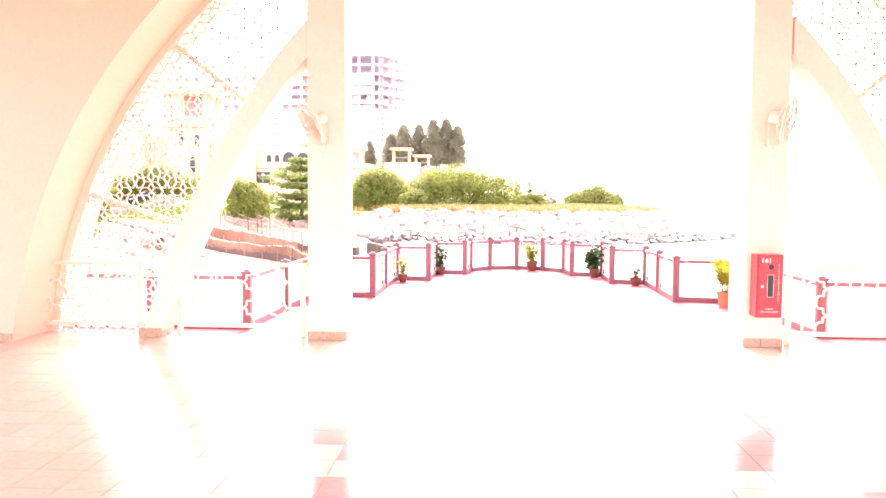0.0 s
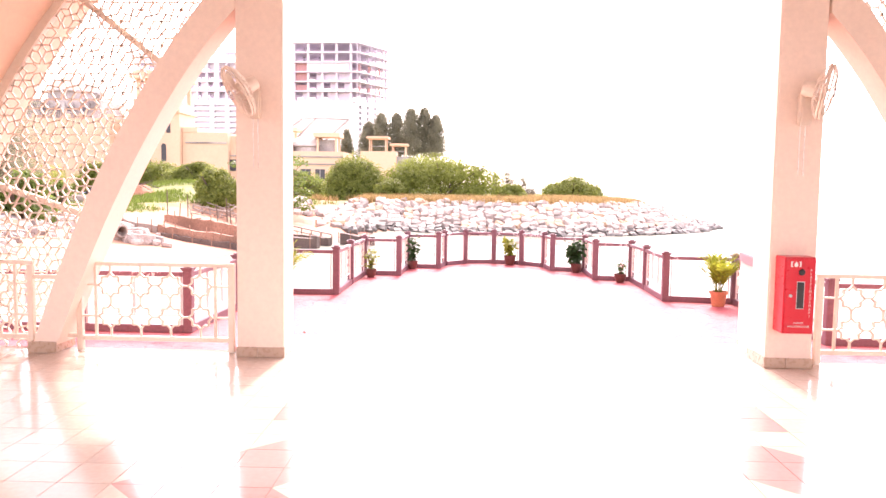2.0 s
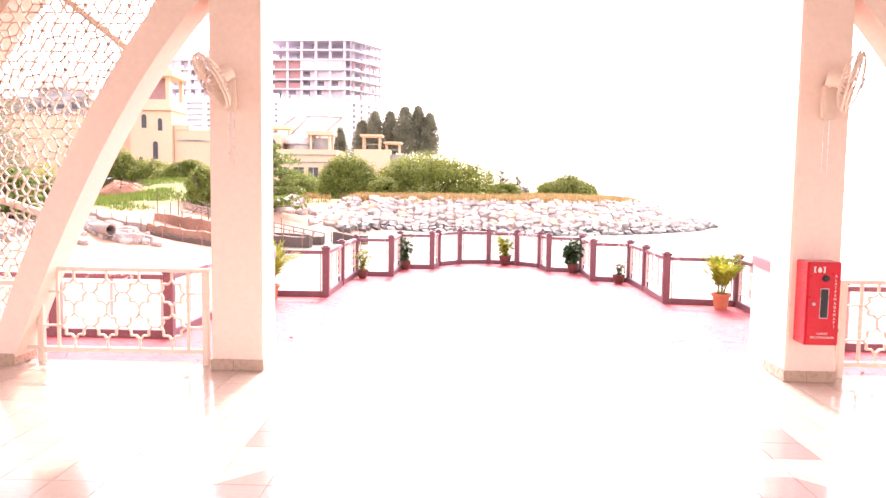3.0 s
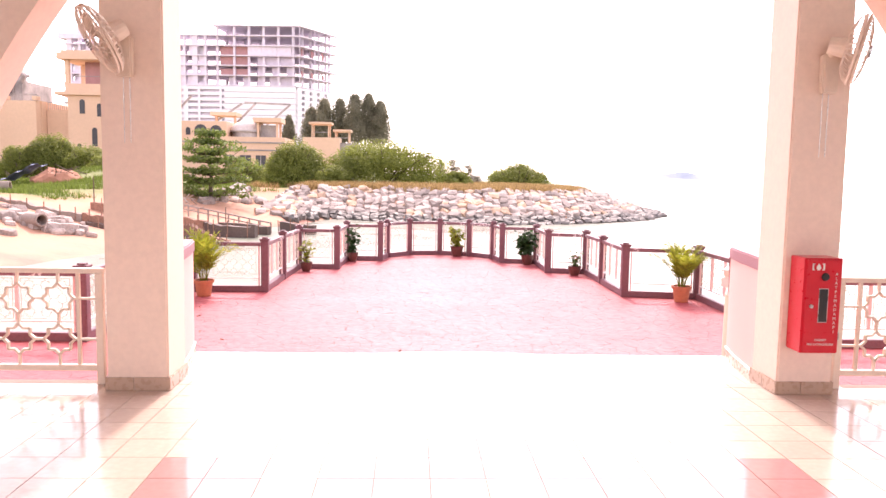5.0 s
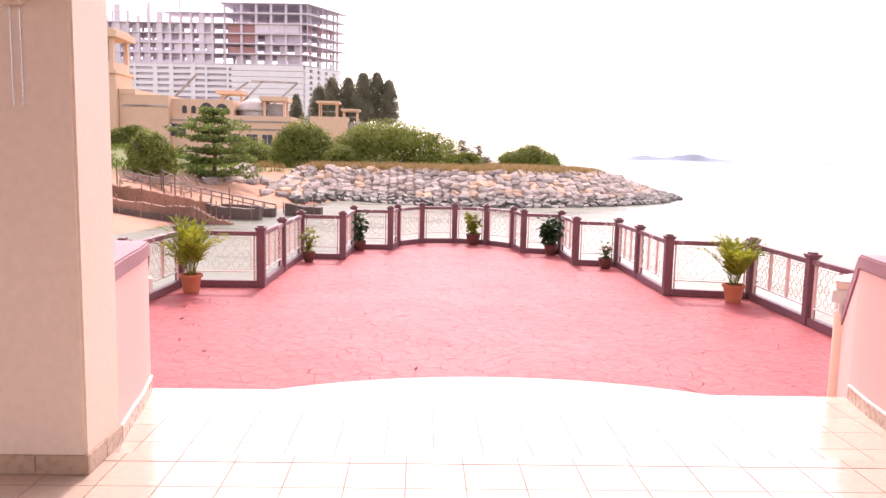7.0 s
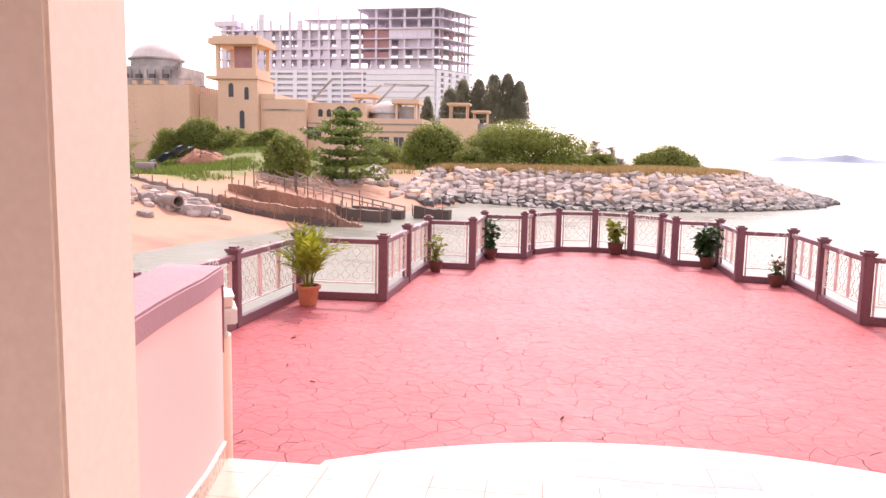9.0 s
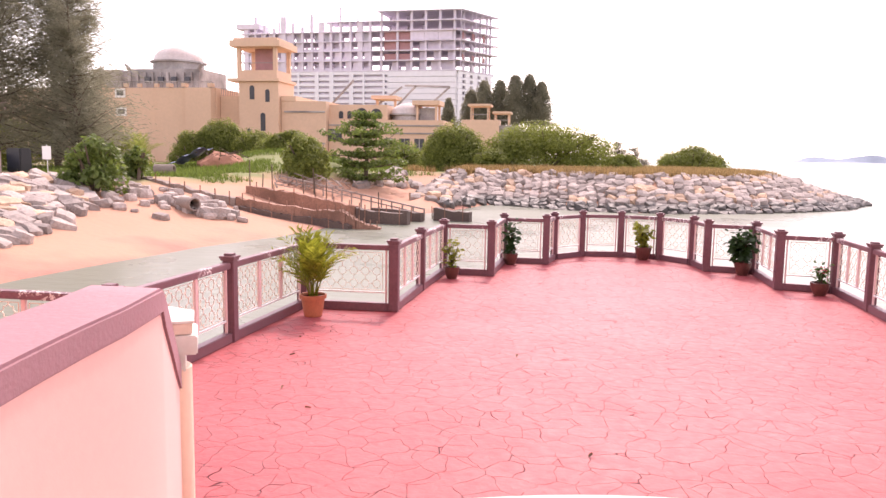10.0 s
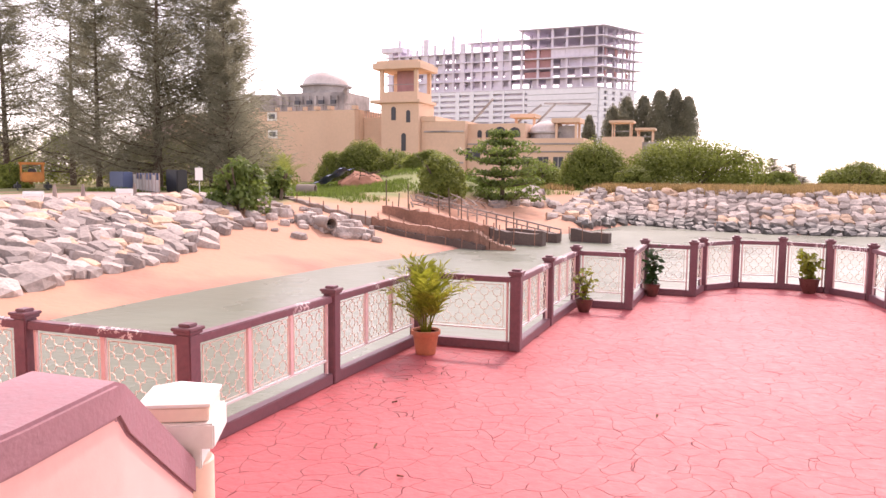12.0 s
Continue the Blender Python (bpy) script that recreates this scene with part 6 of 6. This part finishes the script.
leafy(1.74, 26.15, 0.19, 0.32, 0.92, 0.22, 5, PALM, POT_DARK, "leafy plant with yellow tips in a patterned brown pot", 0.13, 260)
leafy(3.62, 24.20, 0.17, 0.28, 1.02, 0.27, 6, LEAF_DARK, POT_DARK, "dense dark green plant in a brown pot", 0.17, 330)
leafy(4.50, 21.98, 0.16, 0.24, 0.55, 0.16, 7, LEAF, POT_DARK, "small pink-flowering plant in a brown pot", 0.08, 130, 9)

# far land across the water
bm = bmesh.new()
n = 40
for x0, x1, y0, hmax, sd in ((660, 1050, 2500, 36, 1.0), (1240, 1300, 2550, 12, 2.0), (1340, 1420, 2550, 14, 3.0), (290, 640, 1500, 5.0, 4.0)):
    rows = []
    for k in range(n + 1):
        f = k / n
        zt = WZ + hmax * (math.sin(math.pi * f) ** 0.7) * (0.55 + 0.45 * noise.noise(Vector((f * 4, sd, 0)))) + 0.5
        rows.append([bm.verts.new(p) for p in ((x0 + (x1 - x0) * f, y0, WZ), (x0 + (x1 - x0) * f, y0 + 30, zt), (x0 + (x1 - x0) * f, y0 + 200, WZ))])
    for a, b in zip(rows, rows[1:]):
        bm.faces.new((a[0], b[0], b[1], a[1]))
        bm.faces.new((a[1], b[1], b[2], a[2]))
tagged(mesh_ob("backdrop", bm, HILL), "low islands and a sandbar on the horizon, coloured haze blue", "islands", "", "structure")

# fallen leaves on the deck
rg = random.Random(3)
for k, (x, y) in enumerate([(-2.9, 14.6), (-2.4, 14.1), (-3.3, 15.9), (-0.6, 16.4), (-3.5, 16.8), (0.2, 13.4), (5.6, 13.1), (5.9, 12.4)]):
    lf = thing("fallen_leaf", (x, y, DZ + 0.002), "curled brown fallen leaf on the red deck", "leaf", "fallen leaves", rz=rg.uniform(0, 360))
    bm = bmesh.new()
    L, W_ = rg.uniform(0.04, 0.07), rg.uniform(0.02, 0.035)
    rows = []
    for i in range(6):
        f = i / 5
        hw = W_ * math.sin(math.pi * (0.08 + 0.84 * f)) * 0.5
        rows.append([bm.verts.new((L * f, -hw, 0.012 + 0.02 * f)), bm.verts.new((L * f, 0, 0.002 + 0.012 * f)), bm.verts.new((L * f, hw, 0.014 + 0.018 * f))])
    for a, b in zip(rows, rows[1:]):
        bm.faces.new((a[0], b[0], b[1], a[1]))
        bm.faces.new((a[1], b[1], b[2], a[2]))
    part("blade", bm, BRICKISH, lf)


# ---- floor tiles ----
def tile_mesh(name, w, d, m, tri=None):
    g = 0.0025
    bm = bmesh.new()
    x0, x1, y0, y1 = g, w - g, g, d - g
    if tri is None:
        box(bm, x0, x1, y0, y1, -0.008, 0.0)
    else:
        prism(bm, [[(x0, y0), (x1, y0), (x0, y1)], [(x0, y0), (x1, y0), (x1, y1)], [(x1, y0), (x1, y1), (x0, y1)], [(x0, y0), (x1, y1), (x0, y1)]][tri], -0.008, 0.0)
    me = bpy.data.meshes.new(name)
    bm.to_mesh(me)
    bm.free()
    me.materials.append(m)
    return me


T = 0.30
ME = {("c", None): tile_mesh("tile", T, T, TILE), ("p", None): tile_mesh("tile", T, T, TILE_PINK)}
for q in range(4):
    ME["c", q] = tile_mesh("tile", T, T, TILE, q)
    ME["p", q] = tile_mesh("tile", T, T, TILE_PINK, q)
FX, FY0 = -0.42, 8.60            # a joint crossing of the floor grid: columns run from FX, rows down from FY0
CX, CYI = 4, -11                 # the star's middle, in whole tiles from there


def star_cell(i, j):
    """What lies in the cell i, j from the star's middle: plain, pink, or two triangles (pink corner)."""
    a, b = i + 0.5, j + 0.5
    u, v = abs(a), abs(b)
    if 4 < u < 6 and 4 < v < 6:
        return "p", None
    for p, q, along in ((u, v, "y"), (v, u, "x")):
        # chevrons on the four sides, two tiles broad, pointing outwards
        r = q + p
        if p < 3 and 5 < q + p < 8 and q > 3:
            return "p", None
        if p < 3.2 and q > 3 and (abs(r - 8) < 0.1 or abs(r - 5) < 0.1):
            outer = r > 6
            sxn, syn = a > 0, b > 0
            corner = {(True, True): 0, (False, True): 1, (False, False): 2, (True, False): 3}[(sxn, syn)] if outer else {(True, True): 2, (False, True): 3, (False, False): 0, (True, False): 1}[(sxn, syn)]
            return "t", corner
    return "c", None


def lay(parent, me, x, y, z):
    ob = new("tile", me)
    ob.parent = parent
    ob.matrix_parent_inverse = parent.matrix_world.inverted()
    ob.matrix_basis = Matrix.Translation((x, y, z))


rest_v, rest_f = [], []
count = 0
for j in range(-46, 0):
    for i in range(-29, 38):
        x, y = FX + i * T, FY0 + j * T
        kind, tri = star_cell(i - CX, j - CYI)
        near_ = -2.0 < x < 3.9 and 4.6 < y < 8.6
        if near_ and count < 296:
            if kind == "t":
                lay(FLOOR, ME["p", tri], x, y, 0.0)
                lay(FLOOR, ME["c", (tri + 2) % 4], x, y, 0.0)
                count += 2
            else:
                lay(FLOOR, ME[kind, None], x, y, 0.0)
                count += 1
        else:
            g, o = 0.0025, len(rest_v)
            for zz in (-0.008, 0.0):
                rest_v += [(x + g, y + g, zz), (x + T - g, y + g, zz), (x + T - g, y + T - g, zz), (x + g, y + T - g, zz)]
            rest_f += [((o + 4, o + 5, o + 6, o + 7), kind), ((o, o + 1, o + 5, o + 4), kind), ((o + 1, o + 2, o + 6, o + 5), kind), ((o + 2, o + 3, o + 7, o + 6), kind), ((o + 3, o, o + 4, o + 7), kind)]
TILE_REST = mat("cream_floor_tile_rest", (0.57, 0.465, 0.39), 0.16, vary=0.05, stain=0.06, bump=0.03, bscale=30, per="island", spread=(0.94, 1.05))
me = bpy.data.meshes.new("tile_field")
me.from_pydata(rest_v, [], [f for f, _ in rest_f])
me.materials.append(TILE_REST)
me.materials.append(TILE_PINK)
for poly, (_, kind) in zip(me.polygons, rest_f):
    poly.material_index = 1 if kind == "p" else 0
ob = new("tile_field", me)
ob.parent = FLOOR
tagged(ob, kind="stuff")
# nosing tiles at the floor's edge, the landing and the round step
nose = tile_mesh("tile", T, 0.11, TILE)
for i in range(-4, 15):
    x = FX + i * T
    if -1.7 < x < 3.5:
        lay(FLOOR, nose, x, FY0 + 0.004, 0.0)
for i in range(-5, 15):
    for j in range(0, 6):
        x, y = FX - 0.14 + i * T, 8.72 + j * T
        w = min(T, 10.40 - y)
        if -1.96 < x < 3.5 and w > 0.1:
            lay(LANDING, ME["c", None] if w == T else tile_mesh("tile", T, w, TILE), x, y, LZ)
PINKS = {(-2, 2): None, (-1, 1): 3, (0, 1): 2, (1, 2): None}
for i in range(-8, 8):
    for j in range(0, 5):
        x, y = 0.85 + i * T, 10.72 + j * T
        far = max(math.hypot(x + dx - 0.95, y + T - 7.6) for dx in (0, T))
        if far > 4.39 or not -1.5 < x < 3.15:
            continue
        if (i, j) in PINKS:
            tri = PINKS[i, j]
            if tri is None:
                lay(STEP_ROUND, ME["p", None], x, y, -0.525)
            else:
                lay(STEP_ROUND, ME["p", tri], x, y, -0.525)
                lay(STEP_ROUND, ME["c", (tri + 2) % 4], x, y, -0.525)
        else:
            lay(STEP_ROUND, ME["c", None], x, y, -0.525)
